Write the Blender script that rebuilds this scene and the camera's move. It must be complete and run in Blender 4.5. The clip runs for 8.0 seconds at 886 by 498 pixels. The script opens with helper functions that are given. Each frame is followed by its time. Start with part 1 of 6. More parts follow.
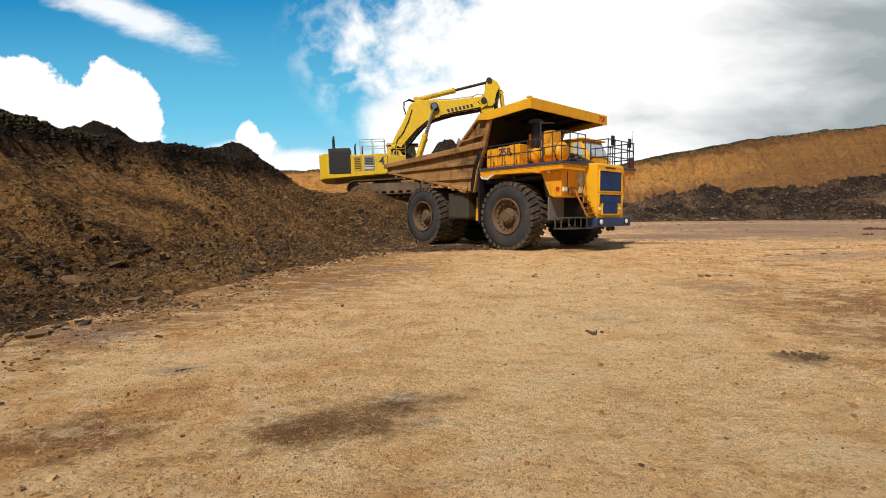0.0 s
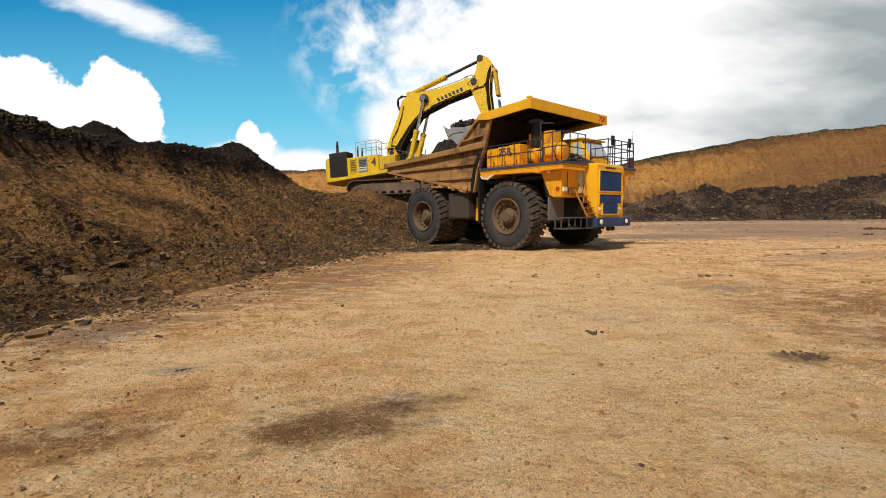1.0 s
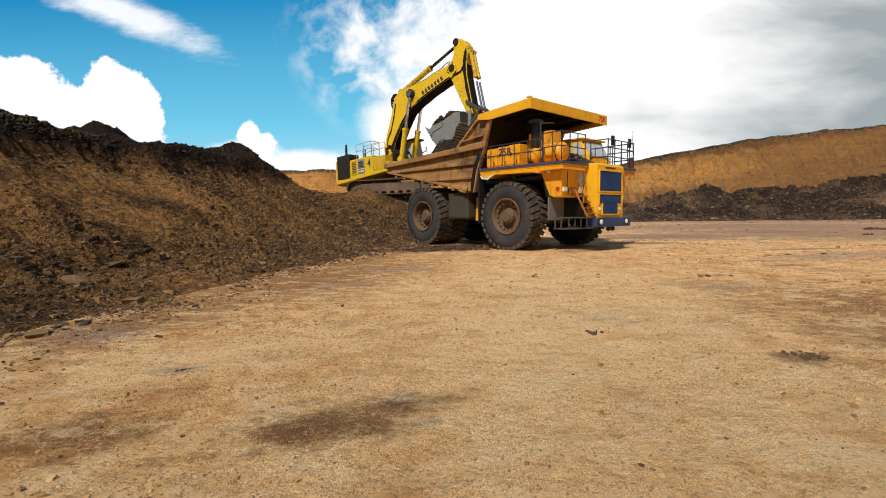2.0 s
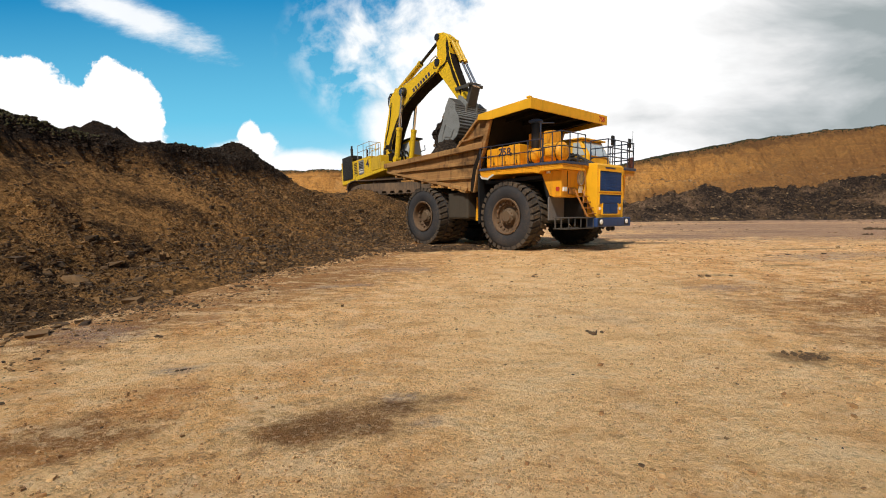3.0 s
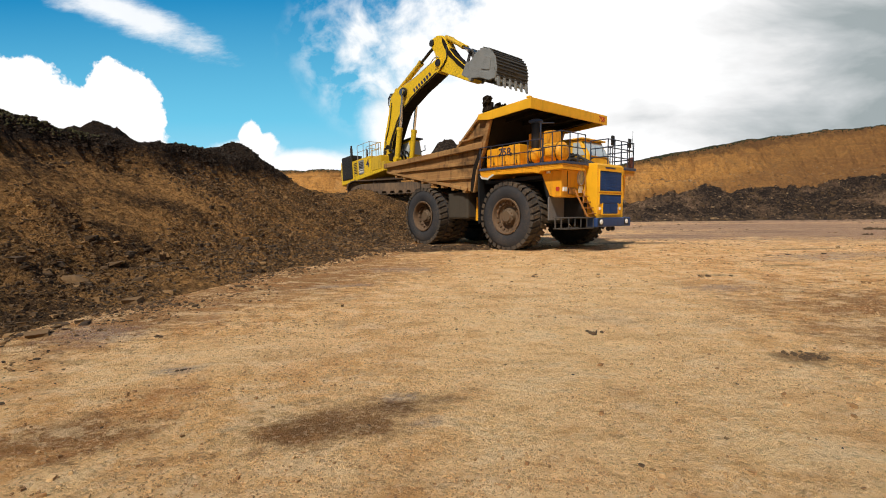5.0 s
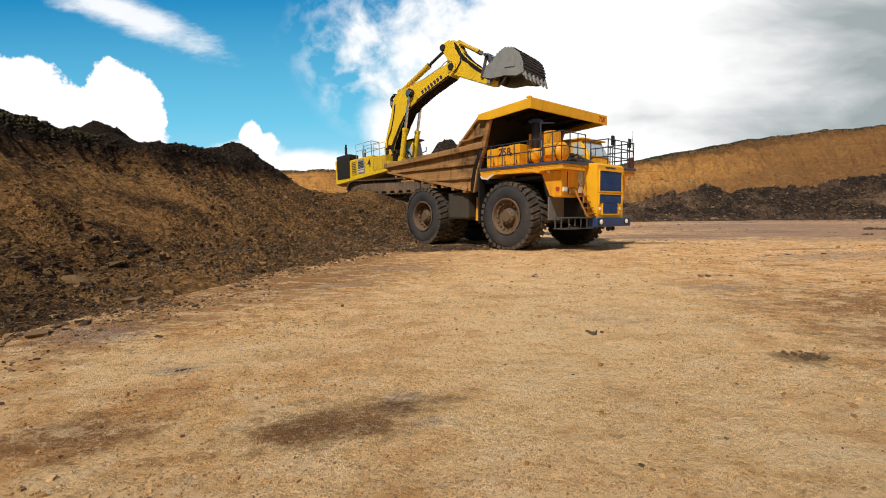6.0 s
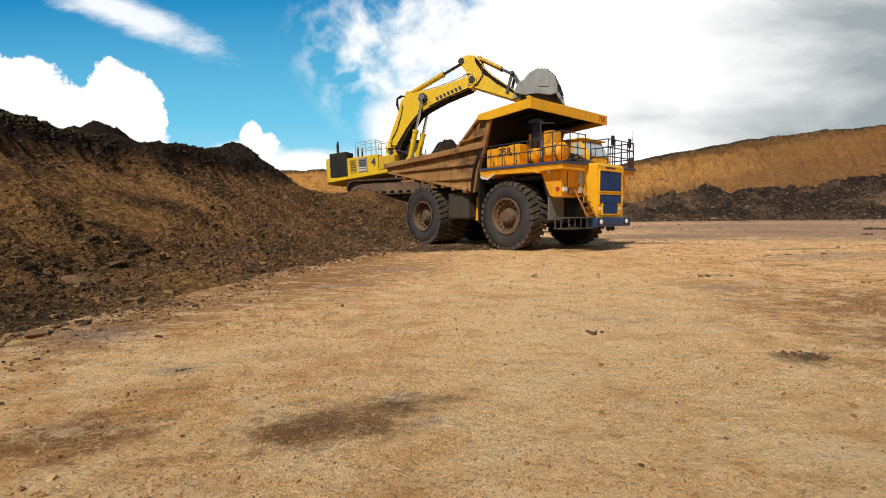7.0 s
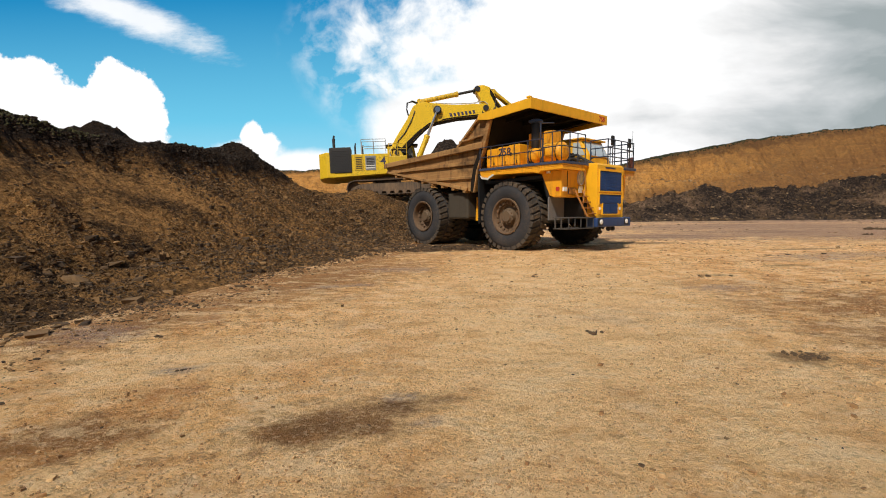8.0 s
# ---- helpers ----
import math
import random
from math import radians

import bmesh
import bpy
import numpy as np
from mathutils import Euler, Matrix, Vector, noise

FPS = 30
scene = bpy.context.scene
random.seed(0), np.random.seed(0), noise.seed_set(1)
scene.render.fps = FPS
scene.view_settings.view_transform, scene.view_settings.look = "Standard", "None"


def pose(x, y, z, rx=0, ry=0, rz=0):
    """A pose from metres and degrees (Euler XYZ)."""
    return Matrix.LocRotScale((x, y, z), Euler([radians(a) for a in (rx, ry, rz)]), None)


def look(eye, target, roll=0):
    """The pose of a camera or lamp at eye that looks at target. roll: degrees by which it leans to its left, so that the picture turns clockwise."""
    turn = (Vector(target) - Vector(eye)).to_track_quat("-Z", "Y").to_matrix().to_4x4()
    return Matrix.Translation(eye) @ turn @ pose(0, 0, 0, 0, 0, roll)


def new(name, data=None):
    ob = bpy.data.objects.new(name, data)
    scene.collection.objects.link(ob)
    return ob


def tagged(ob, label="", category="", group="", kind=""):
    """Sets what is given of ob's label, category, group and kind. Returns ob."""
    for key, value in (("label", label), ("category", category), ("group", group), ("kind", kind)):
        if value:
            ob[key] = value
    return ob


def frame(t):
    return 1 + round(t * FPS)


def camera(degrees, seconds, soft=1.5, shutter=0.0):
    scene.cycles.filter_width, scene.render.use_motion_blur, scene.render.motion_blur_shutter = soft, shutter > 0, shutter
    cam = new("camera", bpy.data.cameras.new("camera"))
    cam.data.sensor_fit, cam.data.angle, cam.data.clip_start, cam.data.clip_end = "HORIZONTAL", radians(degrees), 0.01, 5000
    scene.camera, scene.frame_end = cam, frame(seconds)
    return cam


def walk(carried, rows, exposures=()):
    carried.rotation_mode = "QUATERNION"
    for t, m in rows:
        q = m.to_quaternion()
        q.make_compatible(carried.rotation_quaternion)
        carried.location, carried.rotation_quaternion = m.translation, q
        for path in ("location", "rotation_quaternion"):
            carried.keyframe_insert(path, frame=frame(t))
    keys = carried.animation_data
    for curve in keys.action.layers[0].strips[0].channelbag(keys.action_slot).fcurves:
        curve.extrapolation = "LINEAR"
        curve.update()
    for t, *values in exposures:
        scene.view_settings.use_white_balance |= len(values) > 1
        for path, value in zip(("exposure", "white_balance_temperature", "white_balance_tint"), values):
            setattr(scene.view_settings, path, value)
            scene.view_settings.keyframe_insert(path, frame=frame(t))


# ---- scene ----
cam = camera(88.29, 8.0, soft=1.0)
CAM = pose(0, 0, 1.513, 90 - 4.622, 0, 0) @ pose(0, 0, 0, 0, 0, -0.441)
walk(cam, [(0.0, CAM), (8.0, CAM)])

# ---- light ----
world = bpy.data.worlds.new("world")
scene.world = world
world.use_nodes = True
wn, wl = world.node_tree.nodes, world.node_tree.links
wn.clear()
sky = wn.new("ShaderNodeTexSky")
sky.sky_type, sky.sun_disc = "NISHITA", False
sky.sun_elevation, sky.sun_rotation = radians(50), radians(205)
sky.air_density, sky.dust_density, sky.ozone_density = 1.0, 2.0, 1.0
wbg = wn.new("ShaderNodeBackground")
wbg.inputs["Strength"].default_value = 0.037
wout = wn.new("ShaderNodeOutputWorld")
wl.new(sky.outputs[0], wbg.inputs["Color"])
wl.new(wbg.outputs[0], wout.inputs["Surface"])

sun_data = bpy.data.lights.new("sun", "SUN")
sun_data.energy, sun_data.angle, sun_data.color = 3.8, radians(3), (1.0, 0.945, 0.86)
sun = new("sun", sun_data)
SUN_AZ, SUN_EL = radians(205), radians(50)   # from north (y) clockwise
sun_from = Vector((math.sin(SUN_AZ) * math.cos(SUN_EL), math.cos(SUN_AZ) * math.cos(SUN_EL), math.sin(SUN_EL)))
sun.matrix_world = look(sun_from * 60, (0, 0, 0))
scene.view_settings.exposure = 0.0


# ---- materials ----
def nodes_of(name):
    m = bpy.data.materials.new(name)
    m.use_nodes = True
    return m, m.node_tree.nodes, m.node_tree.links, m.node_tree.nodes["Principled BSDF"]


def n_noise(n, l, vec, scale, detail=6, rough=0.6, dist=0.0):
    t = n.new("ShaderNodeTexNoise")
    t.inputs["Scale"].default_value, t.inputs["Detail"].default_value = scale, detail
    t.inputs["Roughness"].default_value, t.inputs["Distortion"].default_value = rough, dist
    l.new(vec, t.inputs["Vector"])
    return t.outputs["Fac"]


def n_cells(n, l, vec, scale, rand=1.0):
    """Crumbly cells: distance from each cell's middle, and a random value for each cell."""
    t = n.new("ShaderNodeTexVoronoi")
    t.inputs["Scale"].default_value, t.inputs["Randomness"].default_value = scale, rand
    l.new(vec, t.inputs["Vector"])
    sp = n.new("ShaderNodeSeparateColor")
    l.new(t.outputs["Color"], sp.inputs[0])
    return t.outputs["Distance"], sp.outputs[0]


def n_ramp(n, l, fac, *stops):
    r = n.new("ShaderNodeValToRGB")
    e = r.color_ramp.elements
    while len(e) < len(stops):
        e.new(0.5)
    for el, (p, c) in zip(e, stops):
        el.position = p
        el.color = (*c, 1) if isinstance(c, tuple) else (c, c, c, 1)
    l.new(fac, r.inputs["Fac"])
    return r.outputs["Color"]


def n_mix(n, l, fac, a, b, mode="MIX"):
    m = n.new("ShaderNodeMix")
    m.data_type, m.blend_type = "RGBA", mode
    for sock, v in ((m.inputs["Factor"], fac), (m.inputs["A"], a), (m.inputs["B"], b)):
        if isinstance(v, bpy.types.NodeSocket):
            l.new(v, sock)
        else:
            sock.default_value = (*v, 1) if isinstance(v, tuple) else v
    return m.outputs["Result"]


def n_math(n, l, op, a, b=None, c=None):
    m = n.new("ShaderNodeMath")
    m.operation = op
    for sock, v in zip(m.inputs, (a, b, c)):
        if isinstance(v, bpy.types.NodeSocket):
            l.new(v, sock)
        elif v is not None:
            sock.default_value = v
    return m.outputs[0]


def n_map(n, l, vec, scale=(1, 1, 1), rot=(0, 0, 0), loc=(0, 0, 0)):
    m = n.new("ShaderNodeMapping")
    m.inputs["Scale"].default_value, m.inputs["Rotation"].default_value = scale, rot
    m.inputs["Location"].default_value = loc
    l.new(vec, m.inputs["Vector"])
    return m.outputs["Vector"]


def n_bump(n, l, b, height, dist, strength=1.0):
    k = n.new("ShaderNodeBump")
    k.inputs["Strength"].default_value, k.inputs["Distance"].default_value = strength, dist
    l.new(height, k.inputs["Height"])
    l.new(k.outputs["Normal"], b.inputs["Normal"])


def coords(n, kind="Object"):
    return n.new("ShaderNodeTexCoord").outputs[kind]


def paint(name, color, dirt=(0.20, 0.12, 0.055), amount=0.5, rough=0.45, scale=1.2, metallic=0.0, streak=True):
    """Painted or bare metal with dust, streaks and chips."""
    m, n, l, b = nodes_of(name)
    v = coords(n)
    big = n_noise(n, l, v, scale, 8, 0.65)
    fine = n_noise(n, l, v, scale * 14, 5, 0.7)
    st = n_noise(n, l, n_map(n, l, v, (6, 6, 0.7)), scale, 5, 0.6)
    f = n_math(n, l, "MULTIPLY", big, st if streak else fine)
    f = n_math(n, l, "ADD", f, n_math(n, l, "MULTIPLY", n_math(n, l, "SUBTRACT", fine, 0.5), 0.25))
    mask = n_ramp(n, l, f, (0.36 - 0.22 * amount, 0.0), (0.62 - 0.24 * amount, 1.0))
    mask = n_math(n, l, "MULTIPLY", mask, min(1.0, 0.35 + amount * 0.6))
    tone = n_mix(n, l, n_ramp(n, l, big, (0.3, 0.0), (0.7, 1.0)), tuple(c * 0.86 for c in color), tuple(min(1, c * 1.08) for c in color))
    l.new(n_mix(n, l, mask, tone, dirt), b.inputs["Base Color"])
    l.new(n_math(n, l, "MULTIPLY_ADD", mask, 0.9 - rough, rough), b.inputs["Roughness"])
    b.inputs["Metallic"].default_value = metallic
    b.inputs["Specular IOR Level"].default_value = 0.15 if rough > 0.8 else 0.45
    n_bump(n, l, b, fine, 0.006, 0.35)
    return m


def body_mat():
    """Ochre dump-body paint, scraped and scoured, with black oil and soil blotches."""
    m, n, l, b = nodes_of("dusty_body_paint")
    v = coords(n)
    big = n_noise(n, l, v, 0.55, 8, 0.65)
    fine = n_noise(n, l, v, 9, 7, 0.75)
    run = n_noise(n, l, n_map(n, l, v, (3.2, 3.2, 0.35)), 1.1, 7, 0.62, 0.0)
    scrape = n_noise(n, l, n_map(n, l, v, (0.35, 1, 5.0)), 2.0, 6, 0.7)
    c = n_mix(n, l, n_ramp(n, l, big, (0.35, 0.0), (0.65, 1.0)), (0.29, 0.145, 0.052), (0.45, 0.245, 0.084))
    c = n_mix(n, l, n_math(n, l, "MULTIPLY", n_ramp(n, l, scrape, (0.52, 0.0), (0.62, 1.0)), 0.5), c, (0.50, 0.29, 0.115))
    c = n_mix(n, l, n_math(n, l, "MULTIPLY", n_ramp(n, l, scrape, (0.36, 1.0), (0.45, 0.0)), 0.35), c, (0.22, 0.10, 0.04))
    c = n_mix(n, l, n_math(n, l, "MULTIPLY", n_ramp(n, l, run, (0.54, 0.0), (0.66, 1.0)), 0.75), c, (0.12, 0.062, 0.028))
    blot = n_noise(n, l, n_map(n, l, v, (1.0, 1.0, 1.0), (0, 0, 0), (3.1, 0.4, 1.7)), 0.62, 6, 0.60, 0.1)
    c = n_mix(n, l, n_math(n, l, "MULTIPLY", n_ramp(n, l, blot, (0.53, 0.0), (0.68, 1.0)), 0.85), c, (0.035, 0.021, 0.012))
    c = n_mix(n, l, n_math(n, l, "MULTIPLY", n_ramp(n, l, fine, (0.32, 1.0), (0.42, 0.0)), 0.5), c, (0.10, 0.05, 0.022))
    l.new(c, b.inputs["Base Color"])
    b.inputs["Roughness"].default_value, b.inputs["Specular IOR Level"].default_value = 0.75, 0.3
    n_bump(n, l, b, n_math(n, l, "ADD", fine, n_math(n, l, "MULTIPLY", scrape, 0.8)), 0.014, 0.6)
    return m


def plain(name, color, rough=0.6, metallic=0.0, grain=20, var=0.25):
    m, n, l, b = nodes_of(name)
    f = n_noise(n, l, coords(n), grain, 5, 0.7)
    l.new(n_mix(n, l, f, tuple(c * (1 - var) for c in color), tuple(min(1, c * (1 + var)) for c in color)), b.inputs["Base Color"])
    b.inputs["Roughness"].default_value, b.inputs["Metallic"].default_value = rough, metallic
    n_bump(n, l, b, f, 0.004, 0.4)
    return m


def ground_mat():
    """Compacted sandy clay with damp stains, shale dust, wheel-worn streaks and grit."""
    m, n, l, b = nodes_of("sandy_ground")
    v = coords(n)
    big = n_noise(n, l, v, 0.16, 6, 0.6, 0.4)
    mid = n_noise(n, l, v, 0.9, 9, 0.70, 0.4)
    fine = n_noise(n, l, v, 11, 7, 0.78)
    grit = n_noise(n, l, v, 42, 6, 0.8)
    s1 = n_noise(n, l, n_map(n, l, v, (1.3, 0.45, 1), (0, 0, radians(16))), 0.8, 7, 0.70, 0.15)
    s2 = n_noise(n, l, n_map(n, l, v, (2.6, 0.9, 1), (0, 0, radians(-24))), 1.0, 7, 0.72, 0.15)
    worn = n_math(n, l, "ADD", n_math(n, l, "MULTIPLY", s1, 0.55), n_math(n, l, "MULTIPLY", s2, 0.45))
    c = n_mix(n, l, n_ramp(n, l, mid, (0.34, 0.0), (0.66, 1.0)), (0.75, 0.37, 0.122), (0.93, 0.58, 0.24))
    c = n_mix(n, l, n_math(n, l, "MULTIPLY", n_ramp(n, l, worn, (0.49, 0.0), (0.56, 1.0)), 0.95), c, (0.97, 0.65, 0.31))
    c = n_mix(n, l, n_math(n, l, "MULTIPLY", n_ramp(n, l, worn, (0.39, 1.0), (0.46, 0.0)), 0.8), c, (0.48, 0.20, 0.06))
    c = n_mix(n, l, n_math(n, l, "MULTIPLY", n_ramp(n, l, big, (0.52, 0.0), (0.66, 1.0)), 0.3), c, (0.56, 0.28, 0.10))
    crust = n_noise(n, l, n_map(n, l, v, (1.0, 1.35, 1), (0, 0, radians(20))), 3.6, 9, 0.78, 0.1)
    c = n_mix(n, l, n_math(n, l, "MULTIPLY", n_ramp(n, l, crust, (0.41, 1.0), (0.475, 0.0)), 0.74), c, (0.36, 0.155, 0.048))
    c = n_mix(n, l, n_math(n, l, "MULTIPLY", n_ramp(n, l, crust, (0.515, 0.0), (0.575, 1.0)), 0.75), c, (0.92, 0.64, 0.33))
    sep = n.new("ShaderNodeSeparateXYZ")
    l.new(v, sep.inputs[0])

    def stain(cx, cy, rx, ry, turn, ragged=1.3, soft=0.35):
        """A soft ragged patch on the floor, 1 in the middle."""
        dx, dy = n_math(n, l, "SUBTRACT", sep.outputs["X"], cx), n_math(n, l, "SUBTRACT", sep.outputs["Y"], cy)
        k, s = math.cos(radians(turn)), math.sin(radians(turn))
        ex = n_math(n, l, "ADD", n_math(n, l, "MULTIPLY", dx, k / rx), n_math(n, l, "MULTIPLY", dy, s / rx))
        ey = n_math(n, l, "ADD", n_math(n, l, "MULTIPLY", dx, -s / ry), n_math(n, l, "MULTIPLY", dy, k / ry))
        q = n_math(n, l, "SQRT", n_math(n, l, "ADD", n_math(n, l, "MULTIPLY", ex, ex), n_math(n, l, "MULTIPLY", ey, ey)))
        q = n_math(n, l, "ADD", q, n_math(n, l, "MULTIPLY", n_math(n, l, "SUBTRACT", mid, 0.5), ragged * 1.6))
        q = n_math(n, l, "ADD", q, n_math(n, l, "MULTIPLY", n_math(n, l, "SUBTRACT", crust, 0.5), 2.4))
        return n_ramp(n, l, q, (soft, 1.0), (1.0, 0.0))

    def most(*fs):
        f = fs[0]
        for g in fs[1:]:
            f = n_math(n, l, "MAXIMUM", f, g)
        return f
    # the pale worn drive, and browner loose soil by the heap and to the side; the right-hand patch also paints in the
    # view's darker edge
    c = n_mix(n, l, n_math(n, l, "MULTIPLY", most(stain(1.8, 7.0, 3.6, 9.5, -8, 1.5), stain(-2.2, 4.9, 2.0, 1.0, 30, 1.5)), 0.8), c, (0.97, 0.665, 0.33))
    loose = most(stain(-3.3, 10.2, 7.5, 2.6, 65, 0.7), stain(-2.4, 14.5, 6.0, 1.3, 74, 0.9), stain(-4.5, 6.2, 2.2, 1.3, 70, 0.7), stain(-0.8, 3.2, 1.0, 0.50, 18, 1.5), stain(-2.6, 3.0, 0.8, 0.4, 20, 1.5), stain(6.9, 5.4, 3.0, 4.4, 0, 1.5), stain(-1.5, 17.5, 3.2, 1.6, 30, 1.3))
    c = n_mix(n, l, n_math(n, l, "MULTIPLY", loose, 0.84), c, (0.27, 0.125, 0.039))
    drift = n_noise(n, l, n_map(n, l, v, (0.22, 0.85, 1), (0, 0, radians(6))), 1.0, 8, 0.7, 0.5)
    c = n_mix(n, l, n_math(n, l, "MULTIPLY", n_ramp(n, l, drift, (0.54, 0.0), (0.63, 1.0)), 0.4), c, (0.46, 0.225, 0.08))
    c = n_mix(n, l, n_math(n, l, "MULTIPLY", n_ramp(n, l, drift, (0.36, 1.0), (0.45, 0.0)), 0.4), c, (0.88, 0.61, 0.33))
    # trodden scabs: pale where the crust is rubbed, rusty where it has broken
    scab = n_noise(n, l, n_map(n, l, v, (1.0, 1.7, 1), (0, 0, radians(-38)), (7, 3, 0)), 1.5, 10, 0.72, 0.25)
    c = n_mix(n, l, n_math(n, l, "MULTIPLY", n_ramp(n, l, scab, (0.53, 0.0), (0.58, 1.0)), 0.6), c, (0.98, 0.73, 0.42))
    c = n_mix(n, l, n_math(n, l, "MULTIPLY", n_ramp(n, l, scab, (0.40, 1.0), (0.46, 0.0)), 0.45), c, (0.60, 0.27, 0.08))
    # damp brown stains, and long darker brown patches to the right of the truck
    damp = most(stain(-0.2, 18.8, 2.6, 1.6, 20), stain(-0.95, 3.1, 0.75, 0.36, 20, 1.3, 0.0), stain(-0.30, 3.5, 0.66, 0.28, 25, 1.3, 0.0), stain(3.75, 4.6, 0.50, 0.34, 0), stain(11.5, 25.6, 5.5, 0.9, 6), stain(9.5, 21.5, 3.0, 0.5, 4), stain(22, 33, 8, 0.7, 8), stain(30, 55, 14, 1.2, 3), stain(48, 63, 20, 1.4, 0), stain(14, 17.5, 2.5, 0.4, 12), stain(9.2, 12.3, 0.8, 0.25, 15), stain(6.4, 10.6, 0.5, 0.2, 0))
    c = n_mix(n, l, n_math(n, l, "MULTIPLY", damp, 0.75), c, (0.15, 0.078, 0.028))
    # grey-violet shale dust
    sh = n_math(n, l, "MULTIPLY", n_ramp(n, l, n_noise(n, l, v, 0.5, 8, 0.74, 0.8), (0.56, 0.0), (0.66, 1.0)), 0.45)
    sh = most(sh, stain(-4.5, 5.7, 0.9, 0.5, -30), stain(-0.35, 3.65, 0.22, 0.12, 0), stain(-0.1, 3.2, 0.2, 0.12, 20), stain(-2.6, 4.35, 0.35, 0.16, 10), stain(5.4, 8.8, 0.9, 0.5, 20), stain(-1.0, 12.0, 1.2, 0.6, 0), stain(13, 15, 4, 1.2, 20), stain(-2, 9.5, 0.8, 0.3, 15))
    far = most(stain(30, 42, 30, 16, 10, 1.0), stain(60, 62, 60, 20, 8, 1.0), stain(14, 27, 9, 5, 10, 1.2), stain(26, 30, 20, 11, 10, 1.0))
    c = n_mix(n, l, n_math(n, l, "MULTIPLY", far, 0.85), c, (0.29, 0.178, 0.125))
    seam = n_noise(n, l, n_map(n, l, v, (0.10, 0.95, 1), (0, 0, radians(5))), 0.7, 9, 0.74, 0.6)
    c = n_mix(n, l, n_math(n, l, "MULTIPLY", n_math(n, l, "MULTIPLY", n_ramp(n, l, seam, (0.55, 0.0), (0.61, 1.0)), far), 0.8), c, (0.15, 0.095, 0.075))
    sh = n_math(n, l, "MULTIPLY", sh, n_ramp(n, l, fine, (0.36, 0.15), (0.58, 1.0)))
    c = n_mix(n, l, n_math(n, l, "MULTIPLY", sh, 0.75), c, (0.30, 0.225, 0.205))
    # pits, crumbs and pale grit
    c = n_mix(n, l, n_math(n, l, "MULTIPLY", n_ramp(n, l, fine, (0.31, 1.0), (0.42, 0.0)), 0.40), c, (0.21, 0.095, 0.032))
    c = n_mix(n, l, n_math(n, l, "MULTIPLY", n_ramp(n, l, grit, (0.33, 1.0), (0.42, 0.0)), 0.34), c, (0.22, 0.10, 0.036))
    c = n_mix(n, l, n_math(n, l, "MULTIPLY", n_ramp(n, l, grit, (0.56, 0.0), (0.64, 1.0)), 0.42), c, (0.95, 0.71, 0.42))
    # crumbs pressed into the clay
    d1, k1 = n_cells(n, l, v, 17)
    d2, k2 = n_cells(n, l, v, 46)
    c = n_mix(n, l, n_math(n, l, "MULTIPLY", n_ramp(n, l, k1, (0.88, 0.0), (0.92, 1.0)), 0.18), c, (0.26, 0.12, 0.045))
    c = n_mix(n, l, n_math(n, l, "MULTIPLY", n_ramp(n, l, k2, (0.86, 0.0), (0.91, 1.0)), 0.22), c, (0.95, 0.72, 0.46))
    c = n_mix(n, l, n_math(n, l, "MULTIPLY", n_ramp(n, l, k2, (0.06, 1.0), (0.10, 0.0)), 0.30), c, (0.22, 0.10, 0.04))
    l.new(n_mix(n, l, 1.0, c, (1.0, 0.97, 0.96), "MULTIPLY"), b.inputs["Base Color"])
    b.inputs["Roughness"].default_value = 0.92
    b.inputs["Specular IOR Level"].default_value = 0.2
    hgt = n_math(n, l, "ADD", n_math(n, l, "MULTIPLY", fine, 1.1), n_math(n, l, "ADD", n_math(n, l, "MULTIPLY", grit, 0.3), n_math(n, l, "ADD", n_math(n, l, "MULTIPLY", mid, 1.6), n_math(n, l, "MULTIPLY_ADD", scab, 2.5, n_math(n, l, "MULTIPLY", crust, 3.2)))))
    hgt = n_math(n, l, "MULTIPLY_ADD", d1, -0.22, hgt)
    hgt = n_math(n, l, "MULTIPLY_ADD", d2, -0.10, hgt)
    n_bump(n, l, b, hgt, 0.030, 1.0)
    return m


